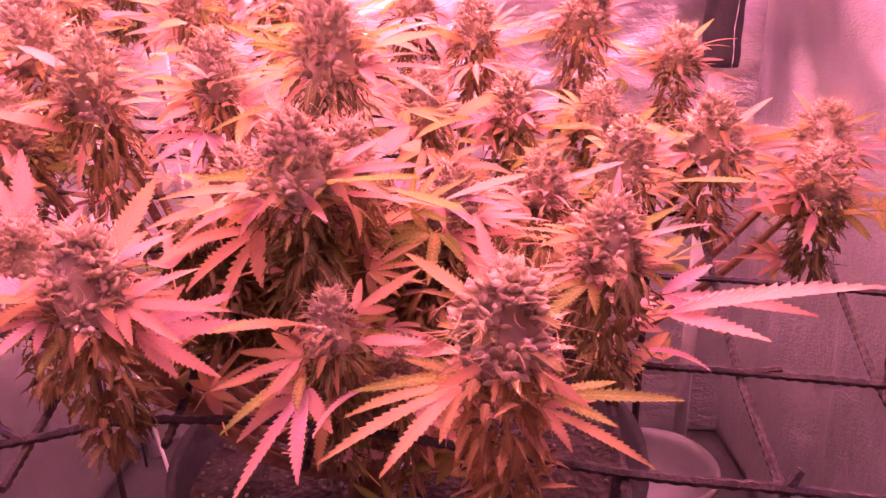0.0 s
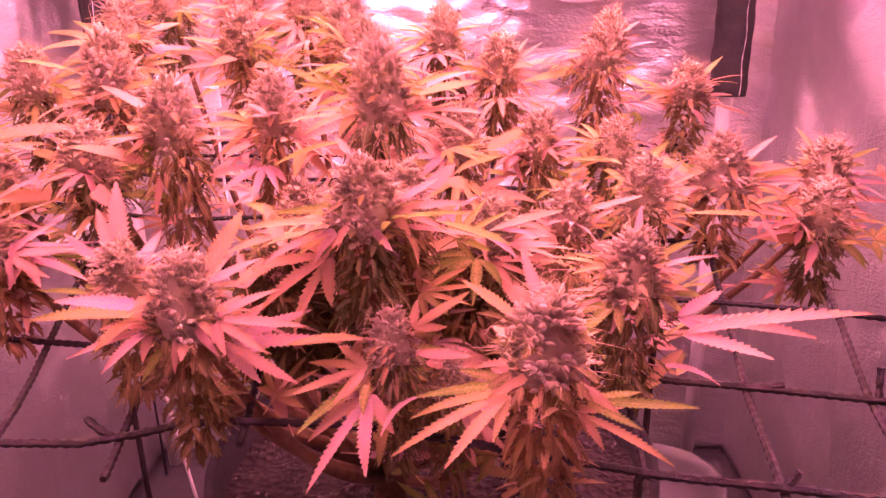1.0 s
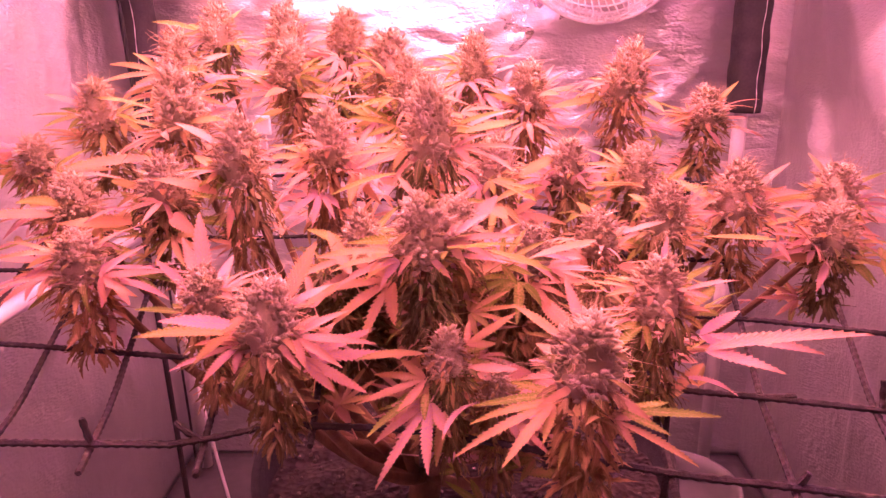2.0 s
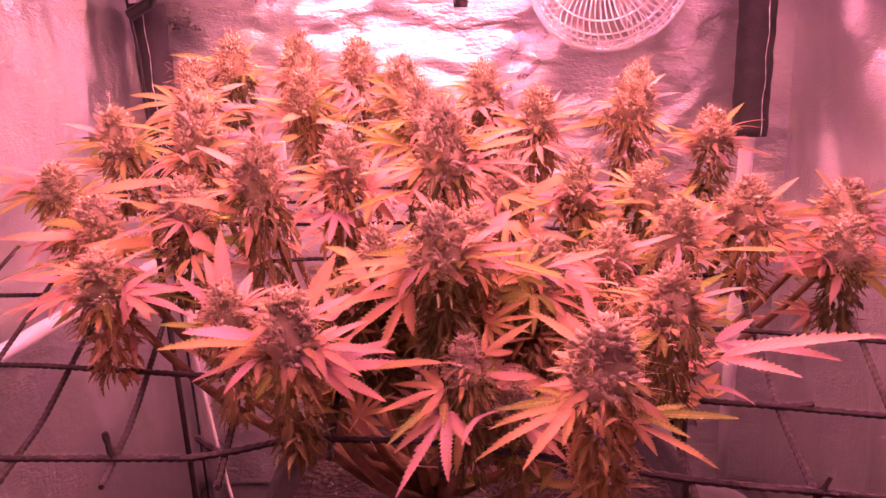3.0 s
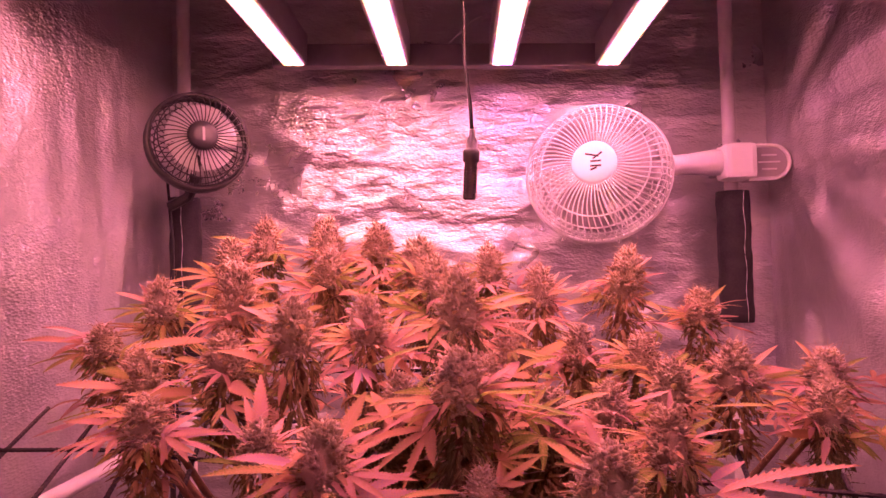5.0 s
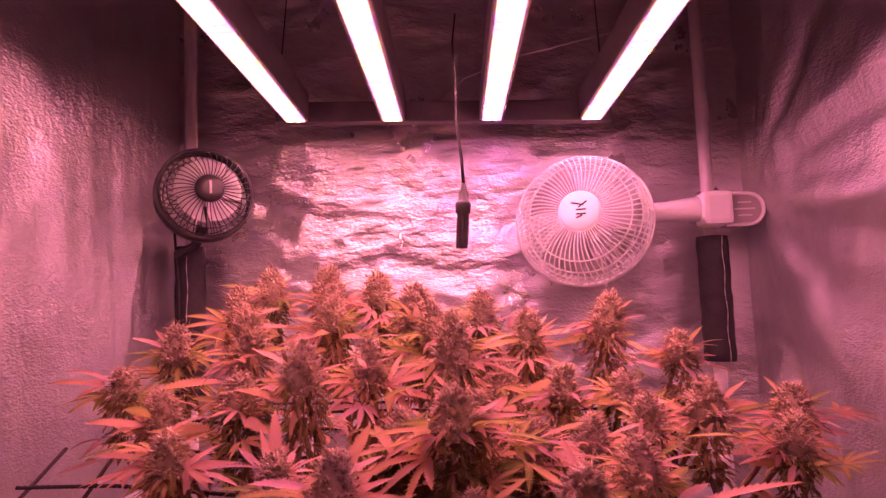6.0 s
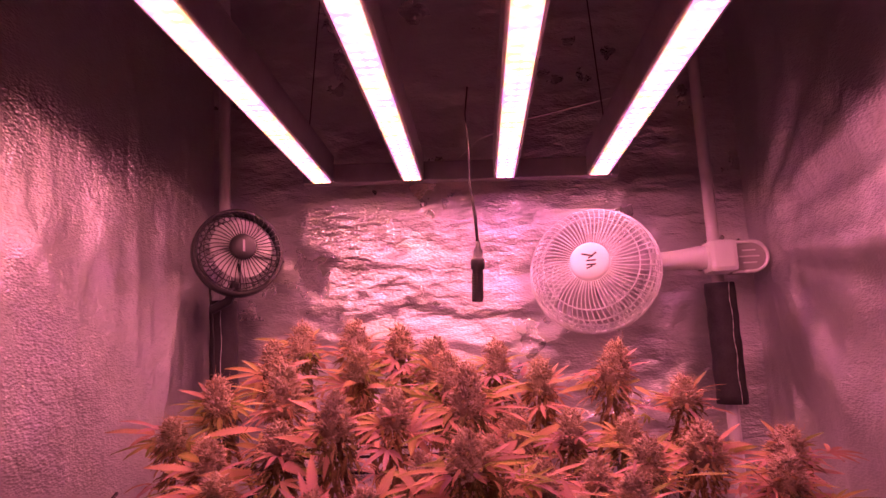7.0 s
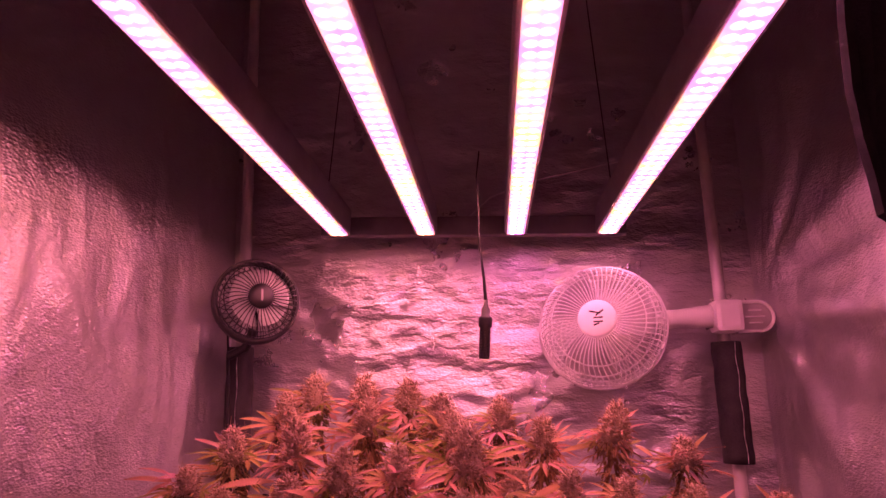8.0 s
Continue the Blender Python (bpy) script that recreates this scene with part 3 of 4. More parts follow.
def ribbed(bm, pts, r):
    """A ribbed wire through the points."""
    dense = []
    for a, b in zip(pts, pts[1:]):
        a, b = Vector(a), Vector(b)
        n = max(1, int((b - a).length / 0.0022))
        dense += [a.lerp(b, i / n) for i in range(n)]
    dense.append(Vector(pts[-1]))
    tube(bm, dense, [r * (1.16 if i % 2 else 0.88) for i in range(len(dense))], 6)


def node(x, y):
    """A place on the warped mesh; y is the row's nominal depth, 0.18 for the front wire."""
    row = (y - 0.18) / 0.062
    front = float(np.interp(x, (-0.30, -0.135, -0.10, -0.045, 0.06, 0.10, 0.20), (0.186, 0.184, 0.199, 0.196, 0.165, 0.159, 0.135)))
    yy = front + row * float(np.interp(x, (-0.24, -0.10), (0.078, 0.062)))
    sk = max(-0.26, min(0.29, 1.9 * (x + 0.01)))
    return Vector((x + sk * (yy - 0.17), yy, mesh_height(x, yy)))


net = empty("wire_mesh")
rnd = random.Random(11)
xs = [0.097 + CELL * k for k in range(-9, 5)]
ys = [0.18 + 0.062 * k for k in range(0, 7)]
WR = 0.0015
for x in xs:
    jx = 0.002 * rnd.uniform(-1, 1)
    bm = bmesh.new()
    far = ys[-1] + 0.015 if -0.2 < x < 0.11 else 0.33 if x > 0 else 0.37
    ribbed(bm, [node(x, y) + Vector((jx, 0, -0.0027)) for y in np.linspace(ys[0] - rnd.uniform(0.006, 0.022), far, 22)], WR)
    part("wire", bm, M_RUST, net)
for y in ys:
    bm = bmesh.new()
    x0, x1 = (xs[0] - rnd.uniform(0.004, 0.012), xs[-1] - rnd.uniform(0.0, 0.016)) if y < 0.35 else (-0.255 + 0.02 * rnd.random() if y < 0.45 else -0.20, 0.10)
    ribbed(bm, [node(x, y) for x in np.linspace(x0, x1, 34)], WR)
    part("wire", bm, M_RUST, net)
# bent stubs of cut wire at the crossings
for kx, ky, dx, dy, dz in ((9, 1, 0.014, -0.002, 0.002), (10, 1, 0.001, 0.004, 0.012), (4, 0, -0.012, 0.004, 0.006),
                           (8, 1, 0.003, -0.003, -0.014), (3, 0, -0.002, 0.0, 0.012), (9, 0, 0.004, 0.0, 0.006), (8, 0, -0.001, -0.002, -0.012)):
    bm = bmesh.new()
    q = node(xs[kx], ys[ky])
    ribbed(bm, [q, q + Vector((dx * 0.5, dy * 0.5, dz * 0.35)), q + Vector((dx, dy, dz))], WR * 0.9)
    part("cut_end", bm, M_RUST, net)
for k in range(4):
    x, y = (xs[0], xs[-1] - 0.02, -0.24, 0.09)[k], (0.24, 0.24, 0.50, 0.50)[k]
    bm = bmesh.new()
    q = node(x, y)
    tube(bm, [(q.x, q.y, 0.004), (q.x, q.y, 0.3), q], 0.003, 8)
    part("prop", bm, M_RUST, net)
tagged(net, "dark ribbed steel wire mesh holding the branches apart", "wire mesh")


# ---- leaves and flowers ----
def leaflet(V, F, AL, SD, base, direction, up, L, W, teeth, droop, fold, twist=0.0):
    """A serrated blade: midrib and two toothed halves, drooping and folded along the midrib."""
    d = direction.normalized()
    sidev = up.cross(d).normalized()
    n = up - d * up.dot(d)
    n.normalize()
    mids, left, right = [], [], []

    def add(p, a, s):
        V.append(p)
        AL.append(a)
        SD.append(s)
        return len(V) - 1

    def hw(s):
        return W * 2.35 * (max(s, 0) ** 0.75) * (max(1 - s, 0) ** 0.95)

    st = [0.0]
    for i in range(teeth):
        st += [0.06 + 0.9 * (i + 0.0) / teeth, 0.06 + 0.9 * (i + 0.72) / teeth]
    st.append(1.0)
    for i, s in enumerate(st):
        c = base + d * (L * s * (1 - 0.18 * droop * s)) - n * (droop * L * 0.5 * s * s)
        tw = twist * s
        sv = sidev * math.cos(tw) + n * math.sin(tw)
        mids.append(add(c, s, 0.0))
        tip = i % 2 == 0
        k = 1.20 if tip else 0.78
        w = hw(s) * k
        fwd = d * (0.018 * L if tip else 0.0)
        left.append(add(c + sv * w + n * (fold * w) + fwd, s, 1.0))
        right.append(add(c - sv * w + n * (fold * w) + fwd, s, 1.0))
    for i in range(len(st) - 1):
        F.append((mids[i], mids[i + 1], left[i + 1], left[i]))
        F.append((mids[i + 1], mids[i], right[i], right[i + 1]))


def blade_mesh(name, V, F, AL, SD, material):
    me = bpy.data.meshes.new(name)
    me.from_pydata([tuple(v) for v in V], [], F)
    for nm, vals in (("along", AL), ("side", SD)):
        at = me.attributes.new(nm, "FLOAT", "POINT")
        at.data.foreach_set("value", vals)
    me.materials.append(material)
    me.polygons.foreach_set("use_smooth", [True] * len(me.polygons))
    me.update()
    return me


def fan_leaf_mesh(seed, fingers, spread, droop, fold, wide=0.080):
    """A palmate leaf of unit length along +x, with its stalk."""
    r = random.Random(seed)
    V, F, AL, SD = [], [], [], []
    stalk = 0.32
    tip = Vector((stalk, 0, 0.03))
    half = fingers // 2
    for i in range(-half, half + 1):
        q = abs(i) / max(half, 1)
        a = radians(spread) * i / max(half, 1) + r.uniform(-0.07, 0.07)
        L = (1.0 - 0.22 * q - 0.30 * q * q) * r.uniform(0.92, 1.06)
        dv = Vector((math.cos(a), math.sin(a), 0.14 + r.uniform(-0.10, 0.10) - 0.06 * q))
        leaflet(V, F, AL, SD, tip, dv, Vector((0, 0, 1)), L, (wide if fingers > 1 else 0.128) * r.uniform(0.9, 1.12), 16 if q < 0.6 else 12,
                droop * r.uniform(0.7, 1.35), fold * r.uniform(0.6, 1.5), r.uniform(-0.5, 0.5))
    # stalk
    k = len(V)
    for s in (0.0, 0.5, 1.0):
        c = tip * s + Vector((0, 0, 0.02 * math.sin(s * 3.1)))
        for j in range(4):
            an = j * math.pi / 2
            V.append(c + Vector((0, 0.011 * math.cos(an), 0.011 * math.sin(an))))
            AL.append(0.5)
            SD.append(0.0)
    for s in range(2):
        for j in range(4):
            F.append((k + s * 4 + j, k + s * 4 + (j + 1) % 4, k + s * 4 + 4 + (j + 1) % 4, k + s * 4 + 4 + j))
    return blade_mesh("fan_leaf", V, F, AL, SD, M_LEAF)


LEAVES = [fan_leaf_mesh(100 + i, f, sp, dr, fo) for i, (f, sp, dr, fo) in enumerate((
    (5, 58, 0.35, 0.35), (5, 75, 0.55, 0.25), (7, 95, 0.45, 0.35), (3, 40, 0.5, 0.45), (5, 48, 0.15, 0.30),
    (3, 30, 0.8, 0.25), (7, 85, 0.25, 0.45), (5, 65, 0.75, 0.30)))]
SINGLES = [fan_leaf_mesh(150 + i, 1, 0, dr, fo) for i, (dr, fo) in enumerate(((0.3, 0.3), (0.7, 0.2), (0.1, 0.15)))]
LONGS = [fan_leaf_mesh(170 + i, f, sp, dr, fo, wd) for i, (f, sp, dr, fo, wd) in enumerate((
    (3, 24, 0.35, 0.35, 0.062), (3, 34, 0.6, 0.3, 0.066), (5, 44, 0.5, 0.3, 0.060)))]
KINDS = LEAVES + SINGLES + LONGS


def profile(t):
    """Radius of a flower spike along its height, 0 at the base."""
    return (0.62 + 0.38 * math.sin(min(1, t / 0.32) * math.pi / 2)) * max(0.0, 1 - t) ** 0.48 if t < 1 else 0.0


def bud_meshes(seed):
    """A flower spike of unit height: swollen calyces in clumps, hairs, and small leaves that stick out."""
    r = random.Random(seed)
    V, F = [], []
    HV, HF = [], []

    def calyx(c, d, L, rad):
        d = d.normalized()
        u = d.orthogonal().normalized()
        w = d.cross(u)
        k = len(V)
        rings = ((0.0, 0.50), (0.26, 1.0), (0.58, 0.74), (0.84, 0.32))
        ph = r.random() * 6.28
        for s, q in rings:
            for j in range(6):
                a = ph + j * math.pi / 3
                V.append(c + d * (L * s) + (u * math.cos(a) + w * math.sin(a)) * rad * q)
        V.append(c + d * L)
        for i in range(3):
            for j in range(6):
                F.append((k + i * 6 + j, k + i * 6 + (j + 1) % 6, k + i * 6 + 6 + (j + 1) % 6, k + i * 6 + 6 + j))
        for j in range(6):
            F.append((k + 18 + j, k + 18 + (j + 1) % 6, k + 24))

    def hair(c, d, L, rad):
        k = len(HV)
        d = d.normalized()
        bend = Vector((r.uniform(-1, 1), r.uniform(-1, 1), r.uniform(-0.8, 1))) * 2.4
        p = c.copy()
        for i in range(5):
            u = d.orthogonal().normalized()
            w = d.cross(u)
            q = rad * (1 - 0.18 * i)
            for j in range(3):
                a = j * 2.094
                HV.append(p + (u * math.cos(a) + w * math.sin(a)) * q)
            p = p + d * (L / 4)
            d = (d + bend * 0.3).normalized()
        for i in range(4):
            for j in range(3):
                HF.append((k + i * 3 + j, k + i * 3 + (j + 1) % 3, k + i * 3 + 3 + (j + 1) % 3, k + i * 3 + 3 + j))

    SV, SF, SA, SS = [], [], [], []
    RAD = 0.46
    clumps = 34
    for i in range(clumps):
        t = ((i + 0.5) / clumps) ** 0.9
        a = i * 2.39996 + r.uniform(-0.35, 0.35)
        rr = RAD * profile(t) * r.uniform(0.66, 1.22)
        out = Vector((math.cos(a), math.sin(a), 0))
        c = out * rr * 0.72 + Vector((0, 0, t * 0.90))
        axis = (out * (1 - 0.7 * t) + Vector((0, 0, 0.25 + 0.9 * t))).normalized()
        # a knob of swollen calyces, heaped towards its tip
        for j in range(15):
            jit = Vector((r.gauss(0, 1), r.gauss(0, 1), r.gauss(0, 1)))
            cc = c + jit * 0.042 + axis * r.uniform(-0.03, 0.07)
            dd = (axis * 0.8 + jit * 0.55).normalized()
            calyx(cc, dd, r.uniform(0.070, 0.125), r.uniform(0.024, 0.040))
            if r.random() < 0.4:
                hair(cc + dd * 0.07, (dd + Vector((r.gauss(0, 0.6), r.gauss(0, 0.6), r.gauss(0, 0.5)))), r.uniform(0.14, 0.34), 0.0048)
        for _ in range(r.choice((0, 1, 1, 2)) if t < 0.7 else 0):
            dv = (out * 1.0 + Vector((r.uniform(-0.3, 0.3), r.uniform(-0.3, 0.3), r.uniform(-0.25, 0.55))))
            leaflet(SV, SF, SA, SS, c + out * 0.05, dv, Vector((0, 0, 1)), r.uniform(0.16, 0.40), r.uniform(0.04, 0.075), 6, r.uniform(0.1, 0.7), r.uniform(0.2, 0.6), r.uniform(-0.6, 0.6))
    # a solid core, so that nothing shows through
    k = len(V)
    for i in range(9):
        t = i / 8
        for j in range(10):
            a = j * 0.6283
            V.append(Vector((math.cos(a), math.sin(a), 0)) * RAD * 0.66 * profile(t * 0.97) + Vector((0, 0, t * 0.93)))
    for i in range(8):
        for j in range(10):
            F.append((k + i * 10 + j, k + i * 10 + (j + 1) % 10, k + i * 10 + 10 + (j + 1) % 10, k + i * 10 + 10 + j))
    bud = bpy.data.meshes.new("bud")
    bud.from_pydata([tuple(v) for v in V], [], F)
    bud.materials.append(M_BUD)
    bud.polygons.foreach_set("use_smooth", [True] * len(bud.polygons))
    hairs = bpy.data.meshes.new("pistil_fuzz")
    hairs.from_pydata([tuple(v) for v in HV], [], HF)
    hairs.materials.append(M_HAIR)
    return bud, hairs, blade_mesh("sugar_foliage", SV, SF, SA, SS, M_SUGAR)


def lower_mesh(seed):
    """Dense hanging small leaves and pale flower scraps below a spike, one unit deep, hanging from z = 0."""
    r = random.Random(seed)
    V, F, A, S = [], [], [], []
    for i in range(260):
        t = r.random()
        a = r.random() * 6.283
        out = Vector((math.cos(a), math.sin(a), 0))
        rr = 0.30 * (1 - 0.55 * t)
        c = out * rr * r.uniform(0.3, 1.0) + Vector((0, 0, -t))
        dv = out * r.uniform(0.4, 1.1) + Vector((r.uniform(-0.4, 0.4), r.uniform(-0.4, 0.4), r.uniform(-1.2, 0.2)))
        leaflet(V, F, A, S, c, dv, Vector((r.uniform(-0.4, 0.4), r.uniform(-0.4, 0.4), 1)), r.uniform(0.12, 0.27), r.uniform(0.022, 0.040), 4,
                r.uniform(0.2, 0.9), r.uniform(0.1, 0.6), r.uniform(-0.9, 0.9))
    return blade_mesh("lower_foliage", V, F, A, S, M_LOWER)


BUDS = [bud_meshes(200 + i) for i in range(6)]
LOWERS = [lower_mesh(300 + i) for i in range(4)]

# flower spikes: x, y, z of the top, height, width, lean to x, lean to y
COLAS = [
    (0.020, 0.156, 0.545, 0.032, 0.031, 0.05, 0.0),
    (0.056, 0.210, 0.546, 0.029, 0.028, 0.0, 0.0),
    (-0.029, 0.182, 0.529, 0.021, 0.019, 0.0, 0.0),
    (-0.039, 0.197, 0.576, 0.029, 0.027, -0.05, 0.0),
    (-0.094, 0.178, 0.550, 0.032, 0.028, 0.1, 0.0),
    (-0.133, 0.212, 0.543, 0.025, 0.024, 0.0, 0.0),
    (-0.206, 0.244, 0.550, 0.029, 0.030, -0.1, 0.0),
    (-0.234, 0.295, 0.568, 0.030, 0.030, -0.1, 0.0),
    (-0.187, 0.335, 0.618, 0.044, 0.036, 0.0, 0.0),
    (-0.133, 0.275, 0.597, 0.036, 0.029, 0.0, 0.0),
    (-0.097, 0.310, 0.597, 0.034, 0.028, 0.0, 0.0),
    (-0.039, 0.270, 0.612, 0.042, 0.032, 0.0, 0.0),
    (-0.268, 0.398, 0.610, 0.038, 0.034, -0.1, 0.0),
    (-0.224, 0.515, 0.660, 0.040, 0.034, -0.05, 0.0),
    (-0.160, 0.486, 0.658, 0.040, 0.034, 0.0, 0.0),
    (-0.115, 0.488, 0.652, 0.038, 0.033, 0.0, 0.0),
    (-0.073, 0.414, 0.636, 0.042, 0.036, 0.0, 0.0),
    (-0.018, 0.490, 0.632, 0.040, 0.034, 0.0, 0.0),
    (0.023, 0.474, 0.612, 0.040, 0.034, 0.0, 0.0),
    (0.097, 0.456, 0.623, 0.046, 0.036, 0.25, 0.0),
    (0.168, 0.512, 0.587, 0.036, 0.037, 0.0, 0.0),
    (0.132, 0.336, 0.560, 0.036, 0.036, 0.0, 0.0),
    (0.213, 0.382, 0.549, 0.036, 0.036, 0.1, 0.0),
    (0.085, 0.310, 0.554, 0.032, 0.030, 0.0, 0.0),
    (0.088, 0.390, 0.562, 0.034, 0.031, 0.0, 0.0),
    (-0.176, 0.282, 0.578, 0.030, 0.031, 0.0, 0.0),
    (0.006, 0.242, 0.551, 0.026, 0.024, 0.0, 0.0),
    (-0.070, 0.237, 0.560, 0.025, 0.023, -0.1, 0.0),
    (0.039, 0.362, 0.571, 0.034, 0.029, 0.0, 0.0),
    (-0.007, 0.347, 0.576, 0.034, 0.029, 0.0, 0.0),
    (0.045, 0.292, 0.545, 0.028, 0.026, 0.0, 0.0),
    (-0.146, 0.436, 0.630, 0.036, 0.032, 0.0, 0.0),
    (-0.238, 0.462, 0.641, 0.038, 0.034, -0.1, 0.0),
    (-0.057, 0.363, 0.620, 0.036, 0.030, 0.0, 0.0),
    (-0.288, 0.352, 0.580, 0.028, 0.028, -0.15, 0.0),
    (-0.010, 0.192, 0.509, 0.018, 0.018, 0.1, 0.0),
    (0.195, 0.347, 0.533, 0.034, 0.033, 0.0, 0.0),
    (-0.025, 0.217, 0.571, 0.022, 0.021, 0.1, 0.0),
]
# leaves that stand out: spike, azimuth, rise, length, height below the top (in metres), blade kind, roll
HERO = [
    (0, 205, -12, 0.038, 0.032, 13, 12), (0, 190, -4, 0.032, 0.031, 11, -20), (0, -8, -2, 0.036, 0.038, 11, 8), (0, -24, -16, 0.030, 0.038, 12, 0),
    (0, 152, 40, 0.024, 0.022, 8, 20), (0, 112, 64, 0.022, 0.020, 8, 0), (0, 250, -40, 0.011, 0.027, 9, 0), (0, -85, -48, 0.012, 0.029, 9, 20),
    (0, 208, -12, 0.016, 0.027, 8, -10), (0, -35, -26, 0.018, 0.026, 9, 20), (0, -60, -45, 0.014, 0.036, 9, 0), (0, 225, -45, 0.016, 0.040, 9, 30),
    (1, -30, 18, 0.066, 0.046, 11, 4), (1, -12, 2, 0.050, 0.036, 12, 10), (1, 222, -22, 0.030, 0.026, 3, 0), (1, 60, 72, 0.015, 0.014, 8, 0), (1, 5, 14, 0.026, 0.020, 3, -15),
    (1, 28, 20, 0.022, 0.018, 3, 15), (1, 176, 12, 0.024, 0.019, 0, 15), (1, 232, -48, 0.016, 0.022, 9, 0), (1, -72, -42, 0.012, 0.022, 9, 0),
    (2, 228, -42, 0.037, 0.022, 0, 10), (2, 196, -16, 0.028, 0.020, 0, -15), (2, 215, -28, 0.030, 0.022, 3, 20), (2, 22, 32, 0.024, 0.014, 3, 30),
    (2, -4, -4, 0.020, 0.018, 8, 20), (2, -80, -52, 0.011, 0.020, 9, 0), (2, 185, 4, 0.026, 0.014, 8, 25), (2, 250, -60, 0.022, 0.028, 9, 0),
    (3, 181, -4, 0.034, 0.025, 3, 10), (3, 196, -12, 0.030, 0.027, 5, 0), (3, 2, 6, 0.028, 0.022, 0, 15), (3, -14, -2, 0.025, 0.027, 8, -10),
    (3, 240, -26, 0.015, 0.021, 9, 0), (3, -60, -20, 0.015, 0.024, 8, 25), (3, 128, 40, 0.014, 0.008, 8, 0),
    (4, 22, 22, 0.020, 0.018, 8, 15), (4, -4, 0, 0.031, 0.026, 0, 10), (4, -86, -42, 0.015, 0.025, 9, 0), (4, -42, -30, 0.015, 0.024, 8, 0),
    (4, 184, -4, 0.040, 0.025, 3, 10), (4, 200, -14, 0.028, 0.026, 0, 0), (4, 230, -40, 0.016, 0.028, 8, 0), (4, 50, 48, 0.030, 0.024, 10, 10),
    (5, 98, 70, 0.034, 0.024, 10, 0), (5, 165, 48, 0.022, 0.020, 8, 0), (5, 128, 62, 0.026, 0.022, 10, 15), (5, 182, 2, 0.024, 0.024, 3, 0),
    (6, 178, 6, 0.038, 0.020, 3, 0), (6, 198, -12, 0.034, 0.022, 0, 10), (6, 165, 14, 0.034, 0.018, 0, 20), (6, 6, 2, 0.026, 0.022, 0, 0),
    (6, -58, -46, 0.016, 0.024, 9, 0), (6, 240, -48, 0.016, 0.024, 9, 0), (6, 215, -30, 0.020, 0.024, 8, 0),
    (9, 252, -56, 0.024, 0.034, 9, 0), (9, -20, 6, 0.026, 0.032, 8, 0), (9, 190, 0, 0.028, 0.030, 0, 20), (9, 20, 14, 0.024, 0.026, 3, 0), (9, 100, 60, 0.034, 0.05, 8, 20),
    (22, 185, -5, 0.034, 0.030, 0, 10), (22, -12, 2, 0.032, 0.030, 0, 0), (22, 122, 56, 0.022, 0.022, 8, 0), (22, 20, 22, 0.030, 0.024, 3, 0),
    (36, 236, -34, 0.024, 0.034, 9, 0), (36, -58, -34, 0.024, 0.032, 9, 0), (36, 190, -10, 0.034, 0.032, 3, 20), (36, 172, 8, 0.032, 0.028, 0, 0), (36, 4, 4, 0.030, 0.03, 1, 0),
    (20, 22, 46, 0.030, 0.026, 8, 0), (20, 176, 6, 0.034, 0.030, 0, 0), (20, -70, -40, 0.02, 0.034, 9, 0), (20, 5, 5, 0.028, 0.03, 0, 15),
    (19, 8, 12, 0.030, 0.034, 3, 0), (19, 180, 4, 0.032, 0.036, 0, 15), (19, 30, 30, 0.028, 0.03, 8, 0), (19, -60, -30, 0.022, 0.04, 1, 0),
    (12, 168, 26, 0.034, 0.030, 8, 20), (12, 190, 8, 0.034, 0.030, 0, 0), (12, -70, -40, 0.024, 0.034, 9, 0),
    (13, 176, 12, 0.046, 0.030, 3, 0), (13, 188, 2, 0.036, 0.032, 0, 20), (13, 60, 40, 0.028, 0.03, 8, 0),
    (34, 180, 5, 0.048, 0.018, 3, 0), (34, 172, 14, 0.042, 0.016, 3, 20), (34, 195, -6, 0.038, 0.022, 0, 0),
    (11, -82, -46, 0.018, 0.034, 9, 0), (11, 215, -30, 0.020, 0.034, 8, 0), (11, 185, -2, 0.034, 0.036, 0, 10), (11, 0, 2, 0.034, 0.036, 0, -10), (11, 12, 16, 0.030, 0.03, 3, 0),
    (21, 0, 4, 0.034, 0.03, 0, 10), (21, 182, 0, 0.034, 0.032, 0, -10), (21, 35, 30, 0.036, 0.03, 3, 0), (21, -85, -20, 0.018, 0.022, 4, 0),
]
HAND = {h[0] for h in HERO}

plant = empty("cannabis_plant", Matrix.Translation((PX, PY, PZ)))
pinv = Matrix.Translation((-PX, -PY, -PZ))
BASE = Vector((-0.062, 0.405, PZ - 0.012))
rnd = random.Random(77)
bm = bmesh.new()
tube(bm, [pinv @ p for p in (BASE, BASE + Vector((0.004, -0.004, 0.03)), BASE + Vector((0.0, -0.008, 0.06)))], [0.014, 0.012, 0.011], 12)
part("trunk", bm, M_BARK, plant, "thick orange-brown woody trunk", smooth=True)
CROWN = BASE + Vector((0.0, -0.006, 0.05))


def lay_leaf(parent, me, az, rise, roll, at, length, name="fan_leaf"):
    q = Matrix.Rotation(radians(az), 4, "Z") @ Matrix.Rotation(radians(-rise), 4, "Y") @ Matrix.Rotation(radians(roll), 4, "X")
    ob = part(name, me, None, parent)
    ob.matrix_basis = Matrix.Translation(at) @ q @ Matrix.Diagonal((length, length, length, 1))
    return ob


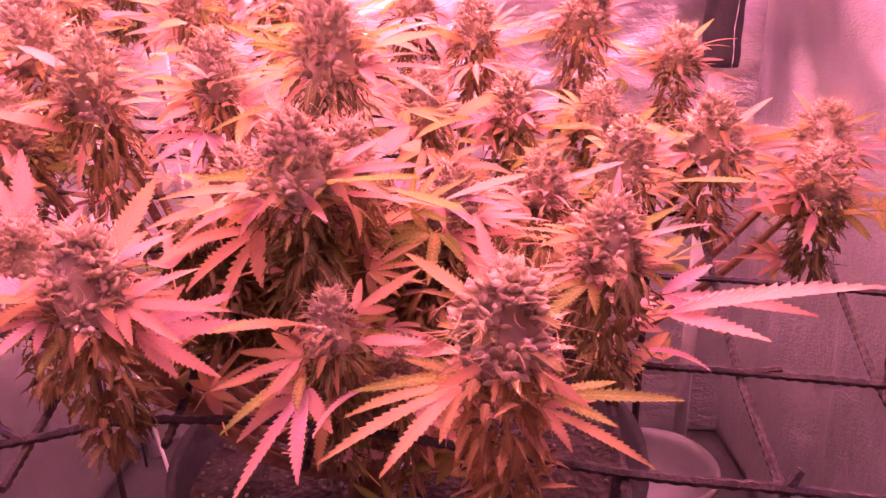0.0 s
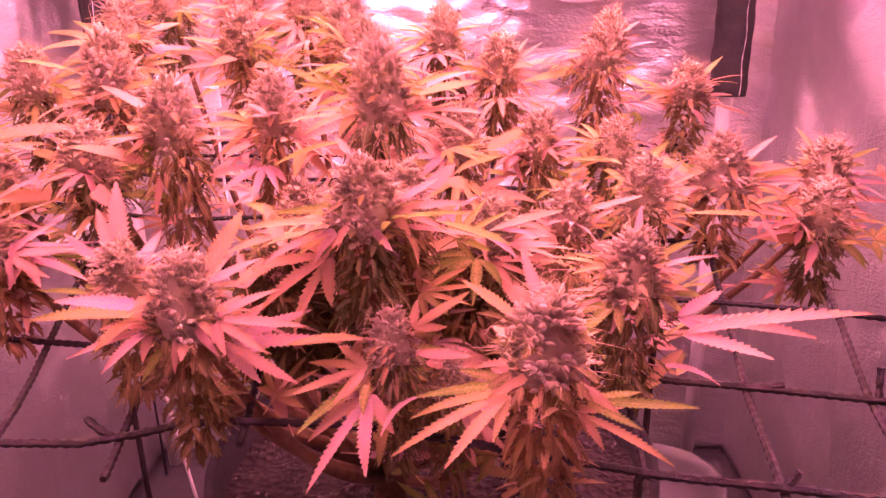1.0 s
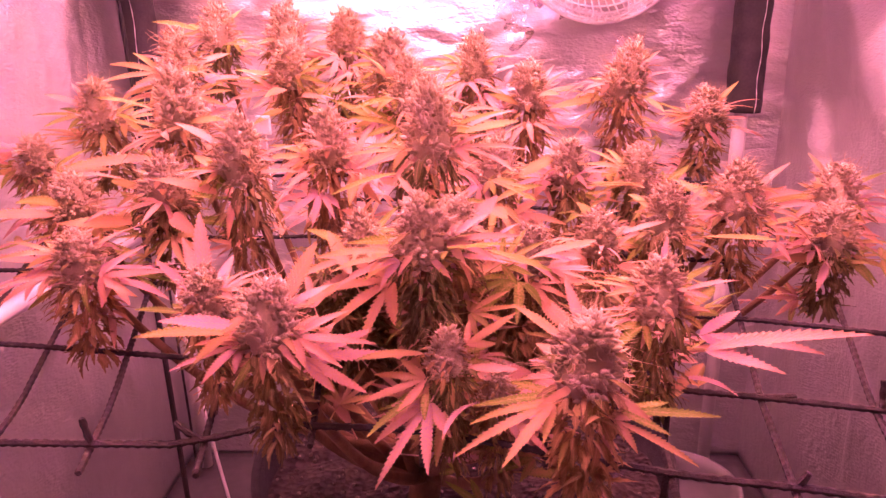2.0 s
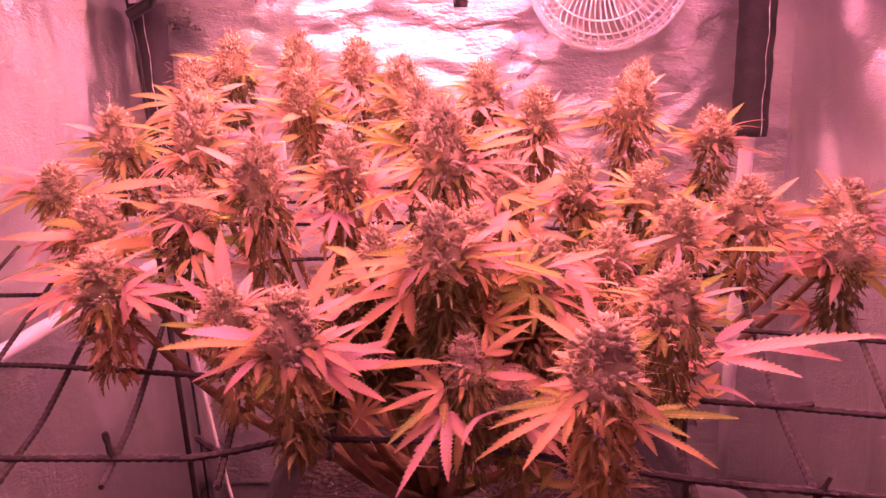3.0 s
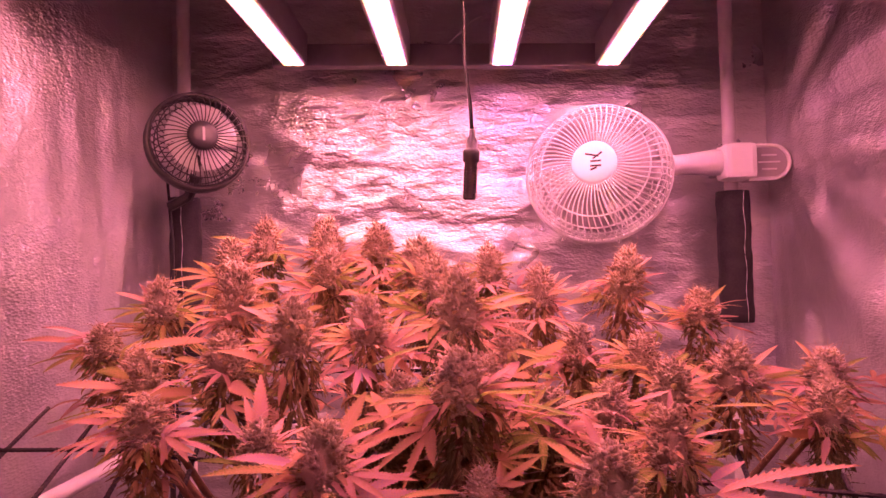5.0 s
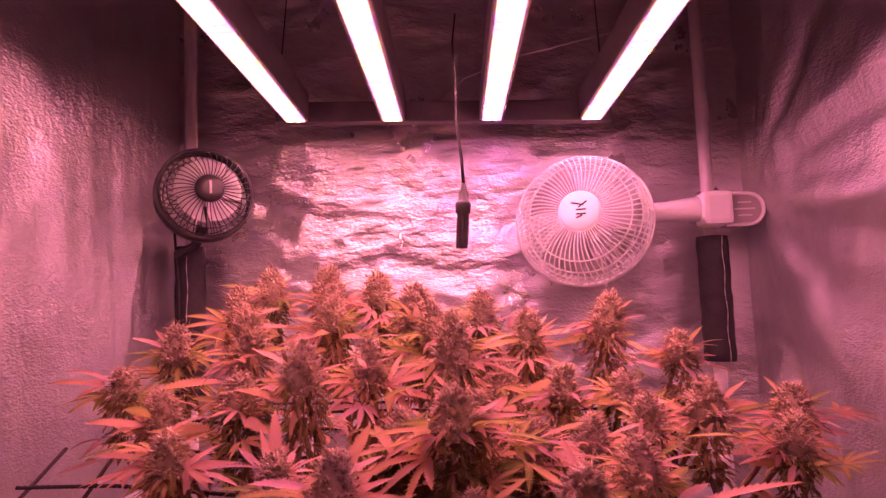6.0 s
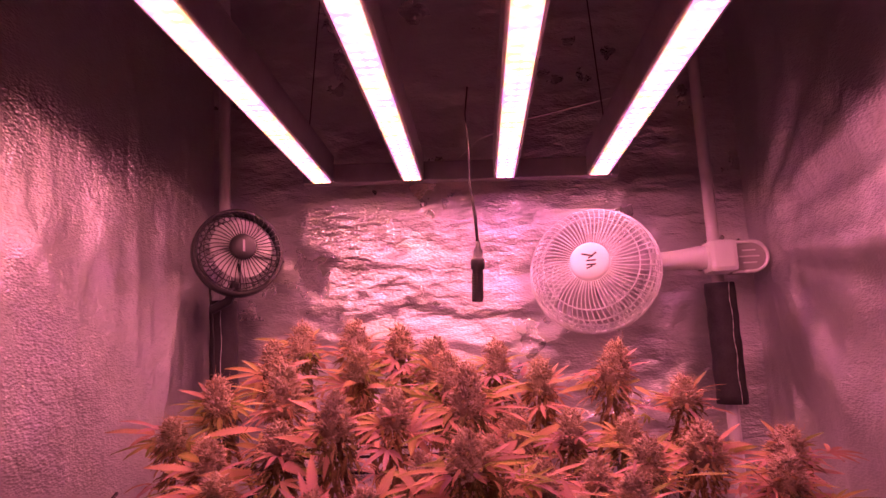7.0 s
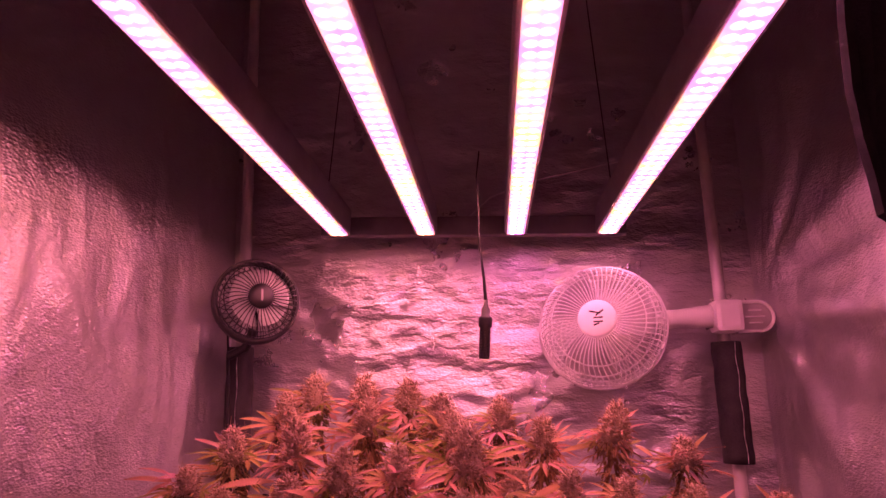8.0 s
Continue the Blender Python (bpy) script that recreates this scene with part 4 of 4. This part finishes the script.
for i, (x, y, z, h, w, lx, ly) in enumerate(COLAS):
    top = Vector((x, y, z))
    axis = Vector((lx, ly, 1)).normalized()
    base = top - axis * (h * 0.88)
    # branch from the crown, out under the mesh, then up
    bm = bmesh.new()
    start = CROWN + Vector((rnd.uniform(-0.006, 0.006), rnd.uniform(-0.006, 0.006), rnd.uniform(-0.02, 0.005)))
    bend = Vector((base.x * 0.75 + CROWN.x * 0.25, base.y * 0.75 + CROWN.y * 0.25 + 0.03, 0.39))
    pts = bez(start, bend, base + axis * h * 0.3, 12)
    n = len(pts)
    tube(bm, [pinv @ p for p in pts], [0.0048 - 0.0034 * k / n for k in range(n)], 8)
    part("branch", bm, M_BARK, plant, smooth=True)
    b, hairs, sug = BUDS[i % len(BUDS)]
    spin = rnd.uniform(0, 360)
    tilt = Vector((0, 0, 1)).rotation_difference(axis).to_matrix().to_4x4()
    place = pinv @ Matrix.Translation(base) @ tilt
    ob = part("bud", b, None, plant)
    ob.matrix_basis = place
    ob.matrix_basis = place @ Matrix.Rotation(radians(spin), 4, "Z") @ Matrix.Diagonal((w * 1.15, w * 1.15, h * 0.9, 1))
    # parts of the spike keep true proportions in the frame of the spike
    fit_ = ob.matrix_basis.inverted()
    for nm, me in (("pistil_fuzz", hairs), ("sugar_foliage", sug)):
        o2 = part(nm, me, None, ob)
        o2["kind"] = "stuff"
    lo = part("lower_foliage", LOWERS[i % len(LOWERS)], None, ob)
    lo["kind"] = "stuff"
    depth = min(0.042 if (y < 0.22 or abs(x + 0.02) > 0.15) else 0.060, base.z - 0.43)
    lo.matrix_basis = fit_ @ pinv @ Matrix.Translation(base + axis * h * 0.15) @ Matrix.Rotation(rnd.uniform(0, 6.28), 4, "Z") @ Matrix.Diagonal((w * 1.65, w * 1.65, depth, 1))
    def hang(me, az, rise, roll, drop, length):
        at = base + axis * (h - drop)
        q = Matrix.Rotation(radians(az), 4, "Z") @ Matrix.Rotation(radians(-rise), 4, "Y") @ Matrix.Rotation(radians(roll), 4, "X")
        lf = part("fan_leaf", me, None, ob)
        lf.matrix_basis = fit_ @ pinv @ Matrix.Translation(at) @ q @ Matrix.Diagonal((length, length, length, 1))
    for hz, az, rise, length, drop, kind, roll in HERO:
        if hz == i:
            hang(KINDS[kind], az, rise, roll + 28 * math.cos(radians(az)), drop, length * 1.02)
    count = 2 if i in (0, 1, 2, 4) else 4 if i in HAND else 10
    a0 = rnd.uniform(0, 360)
    for k in range(count):
        az = a0 + k * 137.5 + rnd.uniform(-25, 25)
        if i in HAND:
            az = rnd.uniform(-15, 195)
        low = k / count
        length = rnd.uniform(0.027, 0.041) * (0.75 + w * 12)
        me = rnd.choice(LEAVES) if rnd.random() < 0.6 else rnd.choice(SINGLES)
        hang(me, az, rnd.uniform(-8, 34) - 18 * low, 22 * math.cos(radians(az)) + rnd.uniform(-40, 40), h * (0.75 + 0.65 * low), length * (0.8 if low < 0.3 else 1.0))
# leaves lower down between the spikes
for k in range(560):
    c = COLAS[rnd.randrange(len(COLAS))]
    x, y = c[0] + max(-0.026, min(0.026, rnd.gauss(0, 0.017))), c[1] + min(0.028, abs(rnd.gauss(0, 0.018)))
    if y < 0.19 or y > 0.56:
        continue
    z = c[2] - rnd.uniform(0.024, 0.075)
    if abs(x + 0.145) < 0.035 and 0.28 < y < 0.42 and z > 0.545:
        continue
    az = rnd.uniform(0, 360)
    if y < 0.25:
        az = rnd.uniform(-20, 200)
    lay_leaf(plant, rnd.choice(LEAVES + SINGLES), az, rnd.uniform(-18, 28), 22 * math.cos(radians(az)) + rnd.uniform(-35, 35), pinv @ Vector((x, y, z)), rnd.uniform(0.020, 0.034))
tagged(plant, "flowering plant with frosted buds and fading yellow-orange leaves in the pot", "plant")

# dense small growth in the middle, over the mesh
rnd = random.Random(19)
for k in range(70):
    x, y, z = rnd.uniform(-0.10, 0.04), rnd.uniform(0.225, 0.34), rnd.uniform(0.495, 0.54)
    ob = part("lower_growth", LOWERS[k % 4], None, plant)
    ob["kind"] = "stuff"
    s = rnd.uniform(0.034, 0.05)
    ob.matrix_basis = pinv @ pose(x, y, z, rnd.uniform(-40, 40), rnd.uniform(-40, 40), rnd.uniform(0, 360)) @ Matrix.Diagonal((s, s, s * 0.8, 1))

# the white clip on the mesh
bm = bmesh.new()
box(bm, -0.161, 0.408, 0.577, 0.010, 0.004, 0.013, 0.001)
tag = part("plant_tag", bm, M_TAG)
bm = bmesh.new()
tube(bm, [(-0.161, 0.410, 0.575), (-0.161, 0.411, 0.54), (-0.161, 0.412, 0.497)], 0.001, 6)
part("stalk", bm, M_TAG, tag)
tagged(tag, "small white plastic plant tag among the leaves", "tag")
